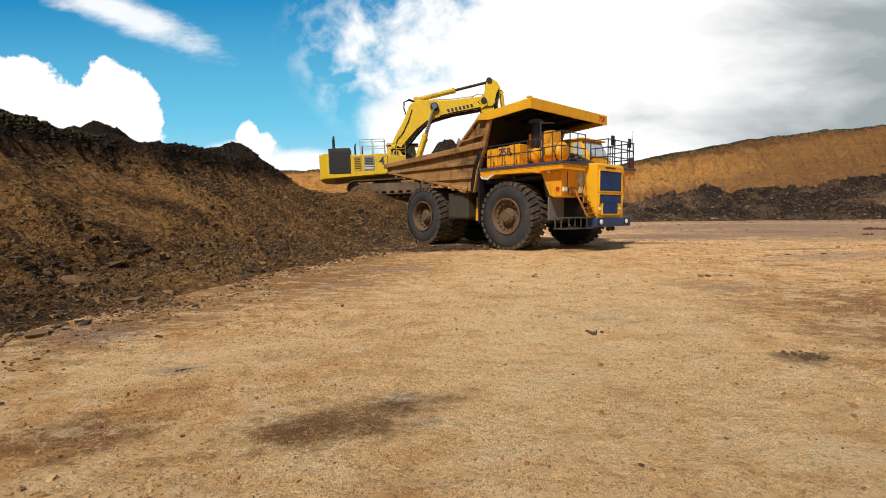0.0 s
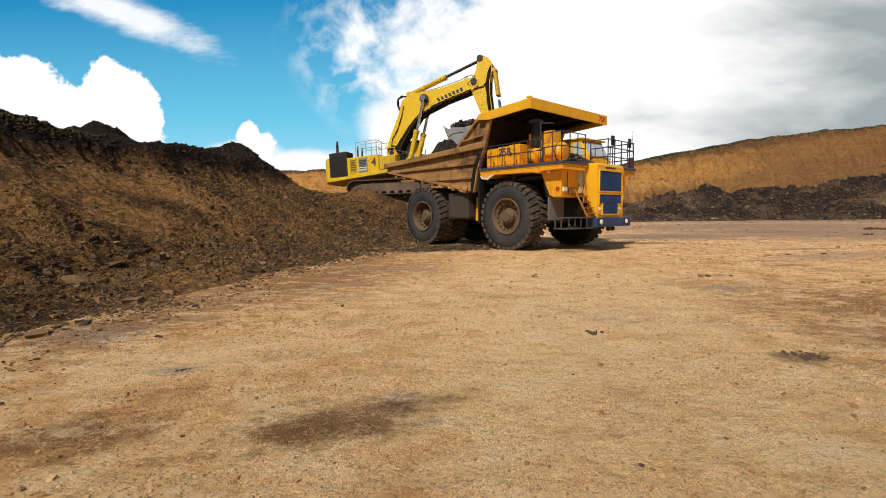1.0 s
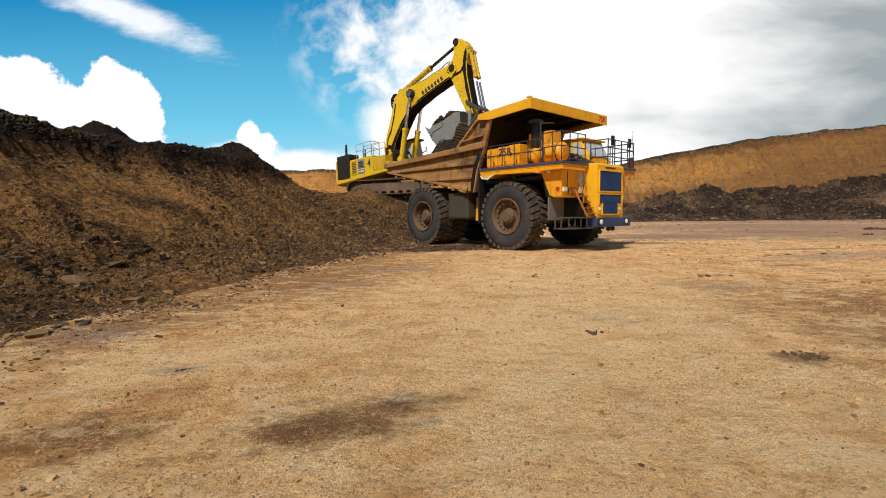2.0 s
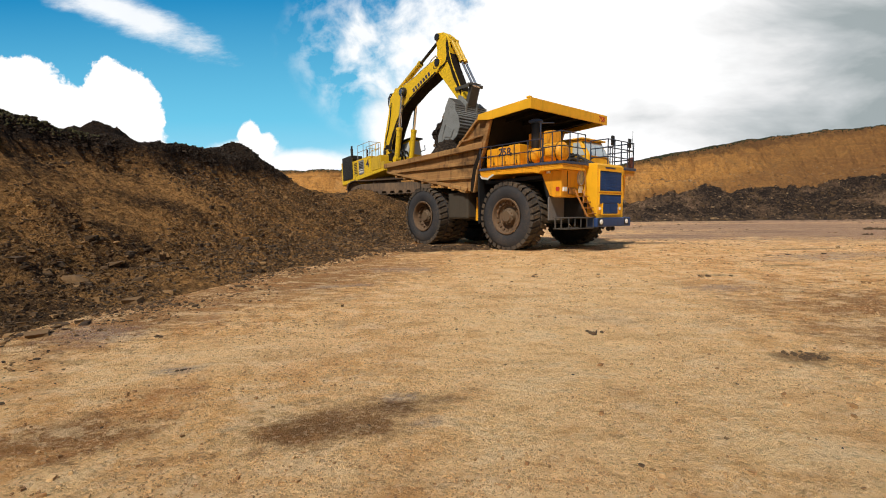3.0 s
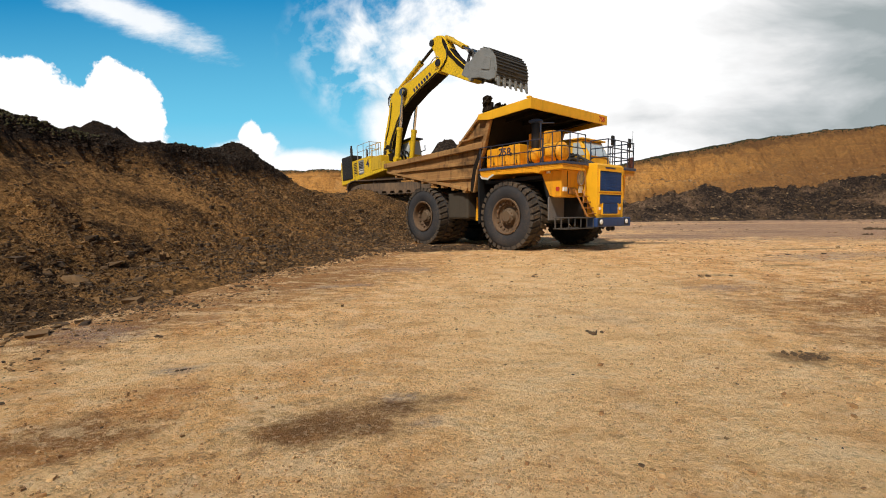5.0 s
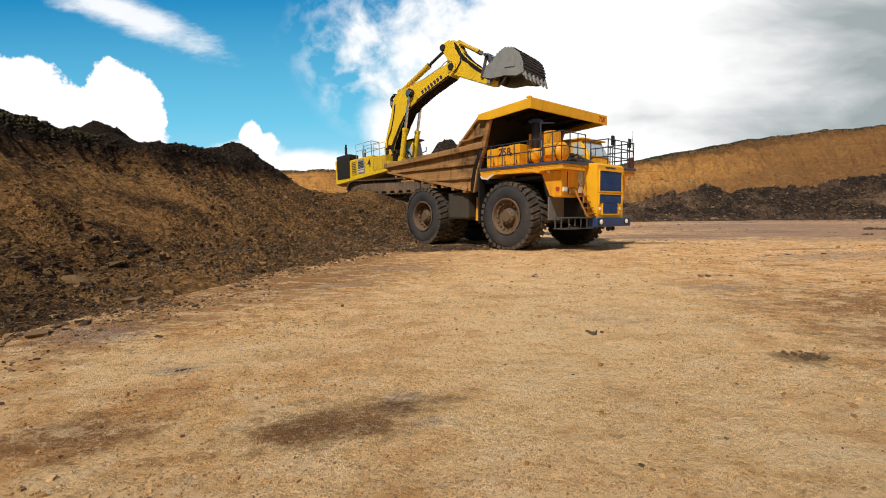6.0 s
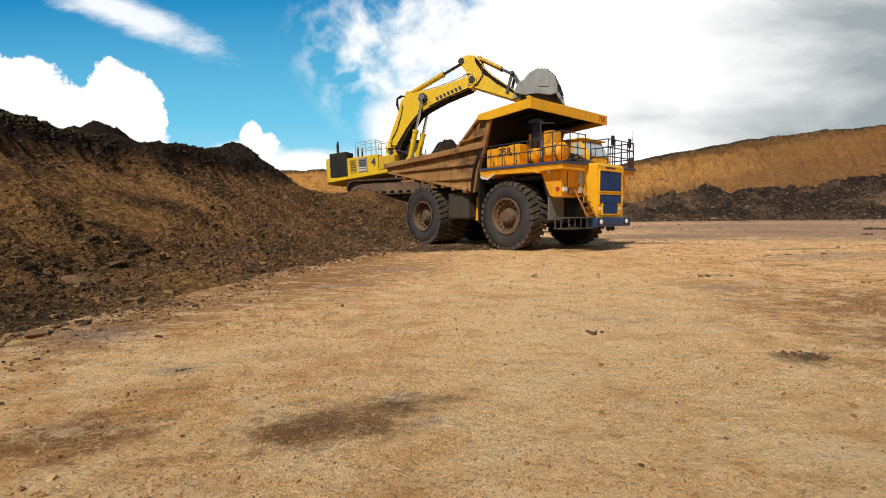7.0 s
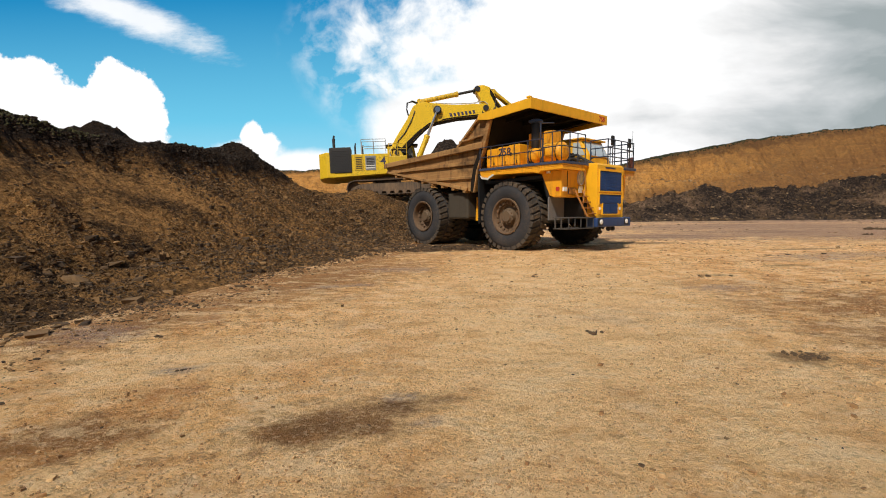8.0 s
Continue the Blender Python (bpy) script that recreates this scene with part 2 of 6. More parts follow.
def soil_mat(name, tan, dark, black, tan_at=0.52, crest=(3.2, 4.2), scale=0.5, grain=9.0, depth=0.09, strata=False, clods=0.8):
    """Loose dug soil: sandy runs, dark clods, and a dark topsoil layer above a height."""
    m, n, l, b = nodes_of(name)
    v = coords(n)
    geo = n.new("ShaderNodeNewGeometry").outputs["Position"]
    sep = n.new("ShaderNodeSeparateXYZ")
    l.new(geo, sep.inputs[0])
    big = n_noise(n, l, v, scale, 7, 0.62, 0.5)
    run = n_noise(n, l, n_map(n, l, v, (0.35, 1.3, 0.35)), scale * 1.6, 6, 0.6, 0.3)
    fine = n_noise(n, l, v, grain, 8, 0.76)
    grit = n_noise(n, l, v, grain * 3.8, 5, 0.72)
    f = n_math(n, l, "ADD", n_math(n, l, "MULTIPLY", big, 0.55), n_math(n, l, "MULTIPLY", run, 0.45))
    f = n_math(n, l, "ADD", f, n_math(n, l, "MULTIPLY", n_math(n, l, "SUBTRACT", fine, 0.5), 0.30))
    c = n_mix(n, l, n_ramp(n, l, f, (tan_at - 0.07, 0.0), (tan_at + 0.06, 1.0)), dark, tan)
    if strata:
        lay2 = n_noise(n, l, n_map(n, l, v, (0.05, 0.05, 0.9)), 1.0, 8, 0.68, 0.6)
        c = n_mix(n, l, n_math(n, l, "MULTIPLY", n_ramp(n, l, lay2, (0.38, 1.0), (0.47, 0.0)), 0.45), c, black)
        pat = n_noise(n, l, v, 0.45, 9, 0.75, 0.5)
        c = n_mix(n, l, n_math(n, l, "MULTIPLY", n_ramp(n, l, pat, (0.36, 1.0), (0.47, 0.0)), 0.55), c, black)
        c = n_mix(n, l, n_math(n, l, "MULTIPLY", n_ramp(n, l, pat, (0.53, 0.0), (0.64, 1.0)), 0.6), c, (0.66, 0.40, 0.16))
        # the topsoil layer under the turf, rising with the bank
        up = n_math(n, l, "MULTIPLY_ADD", n_math(n, l, "MAXIMUM", sep.outputs["X"], 33.0), -0.15, sep.outputs["Z"])
        up = n_math(n, l, "ADD", up, n_math(n, l, "MULTIPLY", n_math(n, l, "SUBTRACT", pat, 0.5), 4.0))
        turf = n.new("ShaderNodeMapRange")
        turf.inputs["From Min"].default_value, turf.inputs["From Max"].default_value = 3.9, 4.7
        l.new(up, turf.inputs["Value"])
        c = n_mix(n, l, n_math(n, l, "MULTIPLY", turf.outputs[0], 0.85), c, (0.075, 0.045, 0.022))
        # browner earth towards one end
        end = n.new("ShaderNodeMapRange")
        end.inputs["From Min"].default_value, end.inputs["From Max"].default_value = 40, 70
        l.new(n_math(n, l, "ADD", sep.outputs["X"], n_math(n, l, "MULTIPLY", n_math(n, l, "SUBTRACT", pat, 0.5), 90.0)), end.inputs["Value"])
        c = n_mix(n, l, n_math(n, l, "MULTIPLY", end.outputs[0], 0.72), c, (0.17, 0.088, 0.038))
        # rough talus under the ledge
        tal = n.new("ShaderNodeMapRange")
        tal.inputs["From Min"].default_value, tal.inputs["From Max"].default_value = 0.6, -0.6
        l.new(n_math(n, l, "ADD", up, n_math(n, l, "MULTIPLY", n_math(n, l, "SUBTRACT", lay2, 0.5), 5.0)), tal.inputs["Value"])
        c = n_mix(n, l, n_math(n, l, "MULTIPLY", tal.outputs[0], n_ramp(n, l, fine, (0.35, 0.25), (0.6, 0.85))), c, (0.25, 0.125, 0.048))
    zz = n_math(n, l, "ADD", sep.outputs["Z"], n_math(n, l, "MULTIPLY", n_math(n, l, "SUBTRACT", big, 0.5), 3.2))
    lay = n.new("ShaderNodeMapRange")
    lay.inputs["From Min"].default_value, lay.inputs["From Max"].default_value = crest
    l.new(zz, lay.inputs["Value"])
    c = n_mix(n, l, lay.outputs[0], c, black)
    c = n_mix(n, l, n_ramp(n, l, grit, (0.32, 1.0), (0.52, 0.0)), c, n_mix(n, l, 0.6, c, black))
    c = n_mix(n, l, n_math(n, l, "MULTIPLY", n_ramp(n, l, grit, (0.60, 0.0), (0.74, 1.0)), 0.35), c, tan)
    # broken clods: each cell a little paler or darker than the next
    wob = n.new("ShaderNodeTexNoise")
    wob.inputs["Scale"].default_value, wob.inputs["Detail"].default_value = grain * 0.9, 4
    l.new(v, wob.inputs["Vector"])
    wv = n.new("ShaderNodeVectorMath")
    wv.operation = "MULTIPLY_ADD"
    l.new(wob.outputs["Color"], wv.inputs[0])
    wv.inputs[1].default_value = (0.9 / grain,) * 3
    l.new(n_map(n, l, v, (1, 1, 1.5)), wv.inputs[2])
    d1, k1 = n_cells(n, l, wv.outputs[0], grain * 0.75)
    d2, k2 = n_cells(n, l, wv.outputs[0], grain * 2.1)
    some = n_math(n, l, "MULTIPLY", n_ramp(n, l, k1, (0.62, 0.0), (0.70, 1.0)), clods)
    c = n_mix(n, l, some, c, n_mix(n, l, 0.62, c, black))
    some = n_math(n, l, "MULTIPLY", n_ramp(n, l, k2, (0.70, 0.0), (0.78, 1.0)), clods)
    c = n_mix(n, l, some, c, n_mix(n, l, 0.5, c, n_mix(n, l, lay.outputs[0], tan, dark)))
    some = n_math(n, l, "MULTIPLY", n_ramp(n, l, k2, (0.22, 1.0), (0.30, 0.0)), clods)
    c = n_mix(n, l, some, c, n_mix(n, l, 0.55, c, black))
    l.new(c, b.inputs["Base Color"])
    b.inputs["Roughness"].default_value = 0.95
    b.inputs["Specular IOR Level"].default_value = 0.15
    hgt = n_math(n, l, "ADD", fine, n_math(n, l, "MULTIPLY", grit, 0.35))
    hgt = n_math(n, l, "MULTIPLY_ADD", d1, -0.9 * clods, hgt)
    hgt = n_math(n, l, "MULTIPLY_ADD", d2, -0.45 * clods, hgt)
    hgt = n_math(n, l, "MULTIPLY_ADD", k1, 0.35 * clods, hgt)
    n_bump(n, l, b, hgt, depth, 1.0)
    return m


def rock_mat(name, a, bcol):
    m, n, l, b = nodes_of(name)
    g = n.new("ShaderNodeNewGeometry")
    f = n_noise(n, l, coords(n), 12, 5, 0.7)
    c = n_mix(n, l, g.outputs["Random Per Island"], a, bcol)
    l.new(n_mix(n, l, f, n_mix(n, l, 0.35, c, (0.02, 0.014, 0.01)), c), b.inputs["Base Color"])
    b.inputs["Roughness"].default_value = 0.95
    n_bump(n, l, b, f, 0.02, 0.8)
    return m


M_GROUND = ground_mat()
M_HEAP = soil_mat("heap_soil", (0.39, 0.205, 0.072), (0.080, 0.045, 0.020), (0.020, 0.013, 0.009), 0.495, (2.9, 3.6), 0.33, 7.0, 0.14, False, 0.6)
M_BANK = soil_mat("bank_soil", (0.62, 0.31, 0.085), (0.36, 0.165, 0.05), (0.16, 0.08, 0.035), 0.44, (60, 80), 0.12, 0.8, 0.7, True, 0.25)
M_DARK = soil_mat("dark_soil", (0.30, 0.19, 0.115), (0.040, 0.030, 0.025), (0.012, 0.010, 0.010), 0.555, (4.5, 9), 0.22, 1.8, 0.6, False, 0.4)
M_LOAD = soil_mat("load_soil", (0.09, 0.06, 0.038), (0.035, 0.026, 0.02), (0.02, 0.015, 0.012), 0.58, (60, 80), 1.2)
M_ROCK = rock_mat("clods", (0.065, 0.038, 0.018), (0.38, 0.215, 0.085))
M_GRIT = rock_mat("grit", (0.36, 0.18, 0.062), (0.80, 0.50, 0.235))
M_PEBBLE = rock_mat("clay_pebbles", (0.34, 0.165, 0.06), (0.74, 0.47, 0.22))
M_SLAB = rock_mat("slab", (0.19, 0.105, 0.042), (0.23, 0.13, 0.052))
M_RUBBLE = rock_mat("rubble", (0.09, 0.05, 0.025), (0.50, 0.33, 0.17))
M_CLOD = rock_mat("dark_clods", (0.045, 0.027, 0.014), (0.165, 0.098, 0.046))
M_TOPSOIL = rock_mat("topsoil_clods", (0.016, 0.011, 0.008), (0.060, 0.040, 0.025))
M_WEED = rock_mat("weeds", (0.025, 0.026, 0.008), (0.085, 0.075, 0.022))
M_GRASS = rock_mat("grass", (0.014, 0.022, 0.008), (0.045, 0.055, 0.018))
M_ORANGE = paint("orange_paint", (0.86, 0.38, 0.014), (0.16, 0.075, 0.028), amount=0.5)
M_CANOPY = paint("canopy_paint", (0.86, 0.45, 0.016), (0.22, 0.11, 0.035), amount=0.3)
M_BODY = body_mat()
# near black: grime, and painted-in shade under the canopy and boom
M_GRIME_SHADE = paint("grimy_shaded_steel", (0.018, 0.013, 0.009), (0.007, 0.006, 0.006), amount=0.6, rough=0.85)
M_YELLOW = paint("yellow_paint", (0.82, 0.53, 0.012), (0.035, 0.024, 0.012), amount=0.55, scale=0.9, streak=False)
M_YELLOW_D = paint("worn_yellow_paint", (0.66, 0.42, 0.02), (0.07, 0.05, 0.03), amount=0.55)
M_LADDER = paint("dirty_orange_paint", (0.40, 0.15, 0.02), (0.07, 0.045, 0.028), amount=0.7)
M_GREY = paint("dull_grey_steel", (0.07, 0.066, 0.06), (0.05, 0.04, 0.03), amount=0.5)
M_BLUE = paint("blue_paint", (0.018, 0.052, 0.16), (0.09, 0.075, 0.07), amount=0.45)
M_STRIPE = paint("faded_blue_paint", (0.05, 0.068, 0.12), (0.11, 0.085, 0.065), amount=0.6)
M_BLACK = plain("black_metal", (0.015, 0.015, 0.016), 0.5, 0.0)
M_DARKM = plain("dark_steel", (0.035, 0.032, 0.03), 0.55, 0.4)
M_STEEL = paint("worn_steel", (0.30, 0.31, 0.30), (0.025, 0.024, 0.02), amount=0.70, rough=0.55, metallic=0.25, scale=1.8, streak=False)
# darker than worn_steel so its colour carries the shade inside the bucket
M_SHELL = paint("bucket_shell", (0.075, 0.073, 0.068), (0.022, 0.018, 0.015), amount=0.6, rough=0.6, metallic=0.2, scale=1.8)
M_RAIL = plain("navy_tube_paint", (0.028, 0.036, 0.062), 0.5)
M_CHROME = plain("chrome", (0.72, 0.72, 0.72), 0.15, 1.0, var=0.05)
M_RUBBER = paint("rubber", (0.030, 0.030, 0.033), (0.105, 0.075, 0.05), amount=0.6, rough=0.8, scale=1.6, streak=False)
M_TREAD = paint("dusty_tread", (0.06, 0.052, 0.045), (0.20, 0.135, 0.075), amount=0.75, rough=0.9, scale=2.2, streak=False)
M_RIM = paint("rusty_rim", (0.17, 0.10, 0.052), (0.06, 0.042, 0.028), amount=0.85, rough=0.75, scale=2.5)
M_HUB = paint("hub_metal", (0.14, 0.09, 0.05), (0.07, 0.048, 0.03), amount=0.6, rough=0.7, scale=4)
M_TRACK = paint("track_steel", (0.085, 0.06, 0.042), (0.30, 0.185, 0.10), amount=0.9, rough=0.7, scale=1.5, metallic=0.2)
M_WHITE = plain("white_paint", (0.62, 0.60, 0.55), 0.6)
M_RED = plain("red_paint", (0.45, 0.03, 0.02), 0.5)
M_NUM = plain("dark_number_paint", (0.035, 0.03, 0.07), 0.6)
M_LENS = plain("headlight_glass", (0.40, 0.42, 0.41), 0.12, 0.2, grain=60, var=0.2)
M_LAMP = plain("lamp_glass", (0.78, 0.78, 0.74), 0.3, 0.0, var=0.05)


def glass_mat():
    m, n, l, b = nodes_of("cab_glass")
    # pale base colour stands in for bright sky reflected in the panes
    b.inputs["Base Color"].default_value = (0.60, 0.66, 0.67, 1)
    b.inputs["Roughness"].default_value = 0.06
    b.inputs["Transmission Weight"].default_value = 0.2
    return m


M_GLASS = glass_mat()


# ---- mesh helpers ----
def link_mesh(name, bm, mat, smooth=False):
    me = bpy.data.meshes.new(name)
    bm.normal_update()
    bm.to_mesh(me)
    bm.free()
    if mat:
        me.materials.append(mat)
    if smooth:
        me.polygons.foreach_set("use_smooth", [True] * len(me.polygons))
    return new(name, me)


def part(name, bm, mat, parent, label="", smooth=False, m=None):
    """Links a bmesh as one mesh object under a thing or a part."""
    ob = link_mesh(name, bm, mat, smooth)
    ob.parent = parent
    if m is not None:
        ob.matrix_basis = m
    if label:
        tagged(ob, label)
    return ob


def thing(name, m, label, category, group=""):
    ob = new(name)
    ob.empty_display_size = 0.3
    ob.matrix_basis = m
    return tagged(ob, label, category, group)


def BM():
    return bmesh.new()


def box(bm, x0, x1, y0, y1, z0, z1, bevel=0.0, m=None):
    r = bmesh.ops.create_cube(bm, size=1.0)
    vs = r["verts"]
    for v in vs:
        v.co = Vector((x0 + (v.co.x + 0.5) * (x1 - x0), y0 + (v.co.y + 0.5) * (y1 - y0), z0 + (v.co.z + 0.5) * (z1 - z0)))
    if bevel:
        es = list({e for v in vs for e in v.link_edges})
        r2 = bmesh.ops.bevel(bm, geom=es, offset=bevel, segments=2, affect="EDGES", profile=0.5)
        vs = list({v for f in r2["faces"] for v in f.verts} | {v for v in vs if v.is_valid})
    if m is not None:
        bmesh.ops.transform(bm, matrix=m, verts=vs)
    return bm


def prism(bm, outline, y0, y1, bevel=0.0):
    """A plate with the outline in x and z, from y0 to y1."""
    a = [bm.verts.new((x, y0, z)) for x, z in outline]
    c = [bm.verts.new((x, y1, z)) for x, z in outline]
    fs = [bm.faces.new(a), bm.faces.new(c[::-1])]
    k = len(outline)
    for i in range(k):
        fs.append(bm.faces.new((a[i], c[i], c[(i + 1) % k], a[(i + 1) % k])))
    bmesh.ops.recalc_face_normals(bm, faces=fs)
    if bevel:
        es = list({e for f in fs[:2] for e in f.edges})
        bmesh.ops.bevel(bm, geom=es, offset=bevel, segments=2, affect="EDGES", profile=0.5)
    return bm


def rod(bm, p, q, r, seg=10, r2=None):
    p, q = Vector(p), Vector(q)
    d = q - p
    m = Matrix.Translation((p + q) / 2) @ d.to_track_quat("Z", "Y").to_matrix().to_4x4()
    bmesh.ops.create_cone(bm, cap_ends=True, segments=seg, radius1=r, radius2=r if r2 is None else r2, depth=d.length, matrix=m)
    return bm


def pipe(bm, pts, r, seg=8):
    for p, q in zip(pts, pts[1:]):
        rod(bm, p, q, r, seg)
    return bm


def lathe(bm, profile, seg=40, axis="Y", at=(0, 0, 0), cap=True):
    """Turns (radius, along) points round an axis."""
    rings = []
    for r, y in profile:
        ring = []
        for i in range(seg):
            a = 2 * math.pi * i / seg
            if axis == "Y":
                co = (r * math.cos(a), y, r * math.sin(a))
            elif axis == "X":
                co = (y, r * math.cos(a), r * math.sin(a))
            else:
                co = (r * math.cos(a), r * math.sin(a), y)
            ring.append(bm.verts.new(Vector(co) + Vector(at)))
        rings.append(ring)
    fs = []
    for a, b2 in zip(rings, rings[1:]):
        for i in range(seg):
            fs.append(bm.faces.new((a[i], a[(i + 1) % seg], b2[(i + 1) % seg], b2[i])))
    for ring in (rings[0], rings[-1]) if cap else ():
        fs.append(bm.faces.new(ring))
    bmesh.ops.recalc_face_normals(bm, faces=fs)
    return bm


def grid_mesh(name, X, Y, Z, mat, keep=None, smooth=True):
    """A height field; keep marks the quads that stay."""
    ny, nx = X.shape
    me = bpy.data.meshes.new(name)
    idx = np.arange(nx * ny).reshape(ny, nx)
    quads = np.stack([idx[:-1, :-1], idx[:-1, 1:], idx[1:, 1:], idx[1:, :-1]], -1).reshape(-1, 4)
    if keep is not None:
        k = (keep[:-1, :-1] | keep[:-1, 1:] | keep[1:, 1:] | keep[1:, :-1]).reshape(-1)
        quads = quads[k]
        used = np.unique(quads)
        remap = np.zeros(nx * ny, dtype=int)
        remap[used] = np.arange(len(used))
        quads = remap[quads]
        co = np.stack([X, Y, Z], -1).reshape(-1, 3)[used]
    else:
        co = np.stack([X, Y, Z], -1).reshape(-1, 3)
    me.vertices.add(len(co))
    me.vertices.foreach_set("co", co.astype(np.float32).reshape(-1))
    me.loops.add(quads.size)
    me.loops.foreach_set("vertex_index", quads.reshape(-1).astype(np.int32))
    me.polygons.add(len(quads))
    me.polygons.foreach_set("loop_start", np.arange(0, quads.size, 4, dtype=np.int32))
    me.update(calc_edges=True)
    me.polygons.foreach_set("use_smooth", [smooth] * len(quads))
    me.materials.append(mat)
    return new(name, me)


def vnoise(x, y, seed=0):
    """Smooth value noise, about -1 to 1."""
    xi, yi = np.floor(x).astype(np.int64), np.floor(y).astype(np.int64)
    fx, fy = x - xi, y - yi
    fx, fy = fx * fx * (3 - 2 * fx), fy * fy * (3 - 2 * fy)

    def hsh(a, b2):
        h = (a * 374761393 + b2 * 668265263 + seed * 1442695041) & 0xFFFFFFFF
        h = ((h ^ (h >> 13)) * 1274126177) & 0xFFFFFFFF
        return ((h ^ (h >> 16)) & 0xFFFF) / 32767.5 - 1
    return ((hsh(xi, yi) * (1 - fx) + hsh(xi + 1, yi) * fx) * (1 - fy) + (hsh(xi, yi + 1) * (1 - fx) + hsh(xi + 1, yi + 1) * fx) * fy)


def fbm(x, y, scale, octaves=5, gain=0.5, seed=0):
    out, amp, tot = 0, 1.0, 0
    for o in range(octaves):
        k = scale * 2.03 ** o
        c, s = math.cos(o * 1.3 + 0.4), math.sin(o * 1.3 + 0.4)
        out = out + amp * vnoise((x * c - y * s) * k + o * 17.3, (x * s + y * c) * k - o * 9.1, seed + o)
        tot += amp
        amp *= gain
    return out / tot


def lumps(name, spots, mat, kind="stuff", rnd=None, label="", category="", flat=0.7, cube=False):
    """Many rough stones in one mesh: spots of (x, y, z, size)."""
    base = bmesh.new()
    if cube:
        bmesh.ops.create_cube(base, size=1.45)
        bmesh.ops.triangulate(base, faces=base.faces[:])
    else:
        bmesh.ops.create_icosphere(base, subdivisions=1, radius=1.0)
    bv = np.array([v.co[:] for v in base.verts])
    bf = np.array([[v.index for v in f.verts] for f in base.faces])
    base.free()
    r = np.random.RandomState(rnd or 3)
    n = len(spots)
    sp = np.array(spots)
    jit = 1 + r.uniform(-0.5 if cube else -0.38, 0.30, (n, len(bv)))
    stretch = np.stack([r.uniform(0.7, 1.5, n), r.uniform(0.7, 1.4, n), r.uniform(0.45, 0.95, n) * flat / 0.7], -1)
    ang = r.uniform(0, 6.283, n)
    co = bv[None] * jit[..., None] * stretch[:, None] * sp[:, 3][:, None, None]
    c, s = np.cos(ang)[:, None], np.sin(ang)[:, None]
    x, y = co[..., 0] * c - co[..., 1] * s, co[..., 0] * s + co[..., 1] * c
    co = np.stack([x, y, co[..., 2]], -1) + sp[:, None, :3]
    faces = (bf[None] + (np.arange(n) * len(bv))[:, None, None]).reshape(-1, 3)
    me = bpy.data.meshes.new(name)
    co = co.reshape(-1, 3)
    me.vertices.add(len(co))
    me.vertices.foreach_set("co", co.astype(np.float32).reshape(-1))
    me.loops.add(faces.size)
    me.loops.foreach_set("vertex_index", faces.reshape(-1).astype(np.int32))
    me.polygons.add(len(faces))
    me.polygons.foreach_set("loop_start", np.arange(0, faces.size, 3, dtype=np.int32))
    me.update(calc_edges=True)
    me.polygons.foreach_set("use_smooth", [False] * len(faces))
    me.materials.append(mat)
    return tagged(new(name, me), label, category, kind=kind)


# ---- land ----
TOE = [(-5.6, -30), (-5.5, 2), (-5.4, 5.8), (-4.9, 7.7), (-4.5, 11.5), (-3.6, 14.2), (-3.2, 16.5), (-2.9, 19.0), (-2.1, 22.6), (-0.9, 25.2), (2.0, 28.0), (4.0, 34.0), (4.0, 58.0), (-60, 58), (-60, -30)]
CREST = [(-13.1, 13.7, 3.72), (-12.9, 14.1, 4.48), (-12.8, 14.6, 4.63), (-12.5, 15.1, 3.47), (-12.5, 15.9, 3.51), (-12.5, 16.5, 4.77), (-12.5, 17.0, 4.25), (-12.5, 17.3, 5.4), (-12.3, 17.6, 5.09), (-12, 17.7, 3.44), (-12, 18.4, 4.58), (-11.3, 18.8, 4.12), (-10.7, 19.9, 3.79), (-11.6, 24.1, 4.64), (-10.8, 23.9, 5.02), (-10.4, 24.4, 5.56), (-10.2, 24.5, 4.19), (-9.4, 24.6, 3.71), (-8.6, 24.9, 2.72), (-8.4, 27, 2.0), (-7.3, 26.9, 2.1), (-6.4, 28.4, 2.1), (-13, 4, 4.2), (-3.6, 30.8, 2.5), (-1, 27, 2.3), (-5, 26, 2.4), (-14, 40, 2.6), (-22, 16, 4.2)]


KNOBS = [(-6.4, 29.2, 0.45, 0.9), (-5.3, 28.3, 0.45, 0.8), (-4.2, 28.2, 0.40, 0.8), (-3.0, 28.15, 0.36, 0.8), (-1.8, 28.2, 0.34, 0.8), (-0.7, 28.3, 0.3, 0.8), (-10.0, 15.1, -0.36, 0.9), (-10.9, 16.8, -0.36, 0.9), (-11.3, 14.1, -0.2, 0.9), (-9.3, 22.9, 0.18, 0.9), (-12.65, 18.1, 0.26, 0.5), (-13.0, 17.5, 0.14, 0.4), (-12.8, 17.8, -0.16, 0.3), (-11.9, 18.3, -0.16, 0.6), (-11.3, 23.0, -0.13, 0.6), (-10.1, 16.3, -0.12, 0.6), (-8.6, 22.9, -0.12, 0.6)]


def toe_distance(x, y):
    """Metres inside the foot line of the heap (negative outside)."""
    best = np.full(x.shape, 1e9)
    inside = np.zeros(x.shape, bool)
    for (ax, ay), (bx, by) in zip(TOE, TOE[1:] + TOE[:1]):
        dx, dy = bx - ax, by - ay
        t = np.clip(((x - ax) * dx + (y - ay) * dy) / (dx * dx + dy * dy), 0, 1)
        best = np.minimum(best, np.hypot(x - ax - t * dx, y - ay - t * dy))
        if ay != by:
            inside ^= ((ay > y) != (by > y)) & (x < (bx - ax) * (y - ay) / (by - ay) + ax)
    return np.where(inside, best, -best)


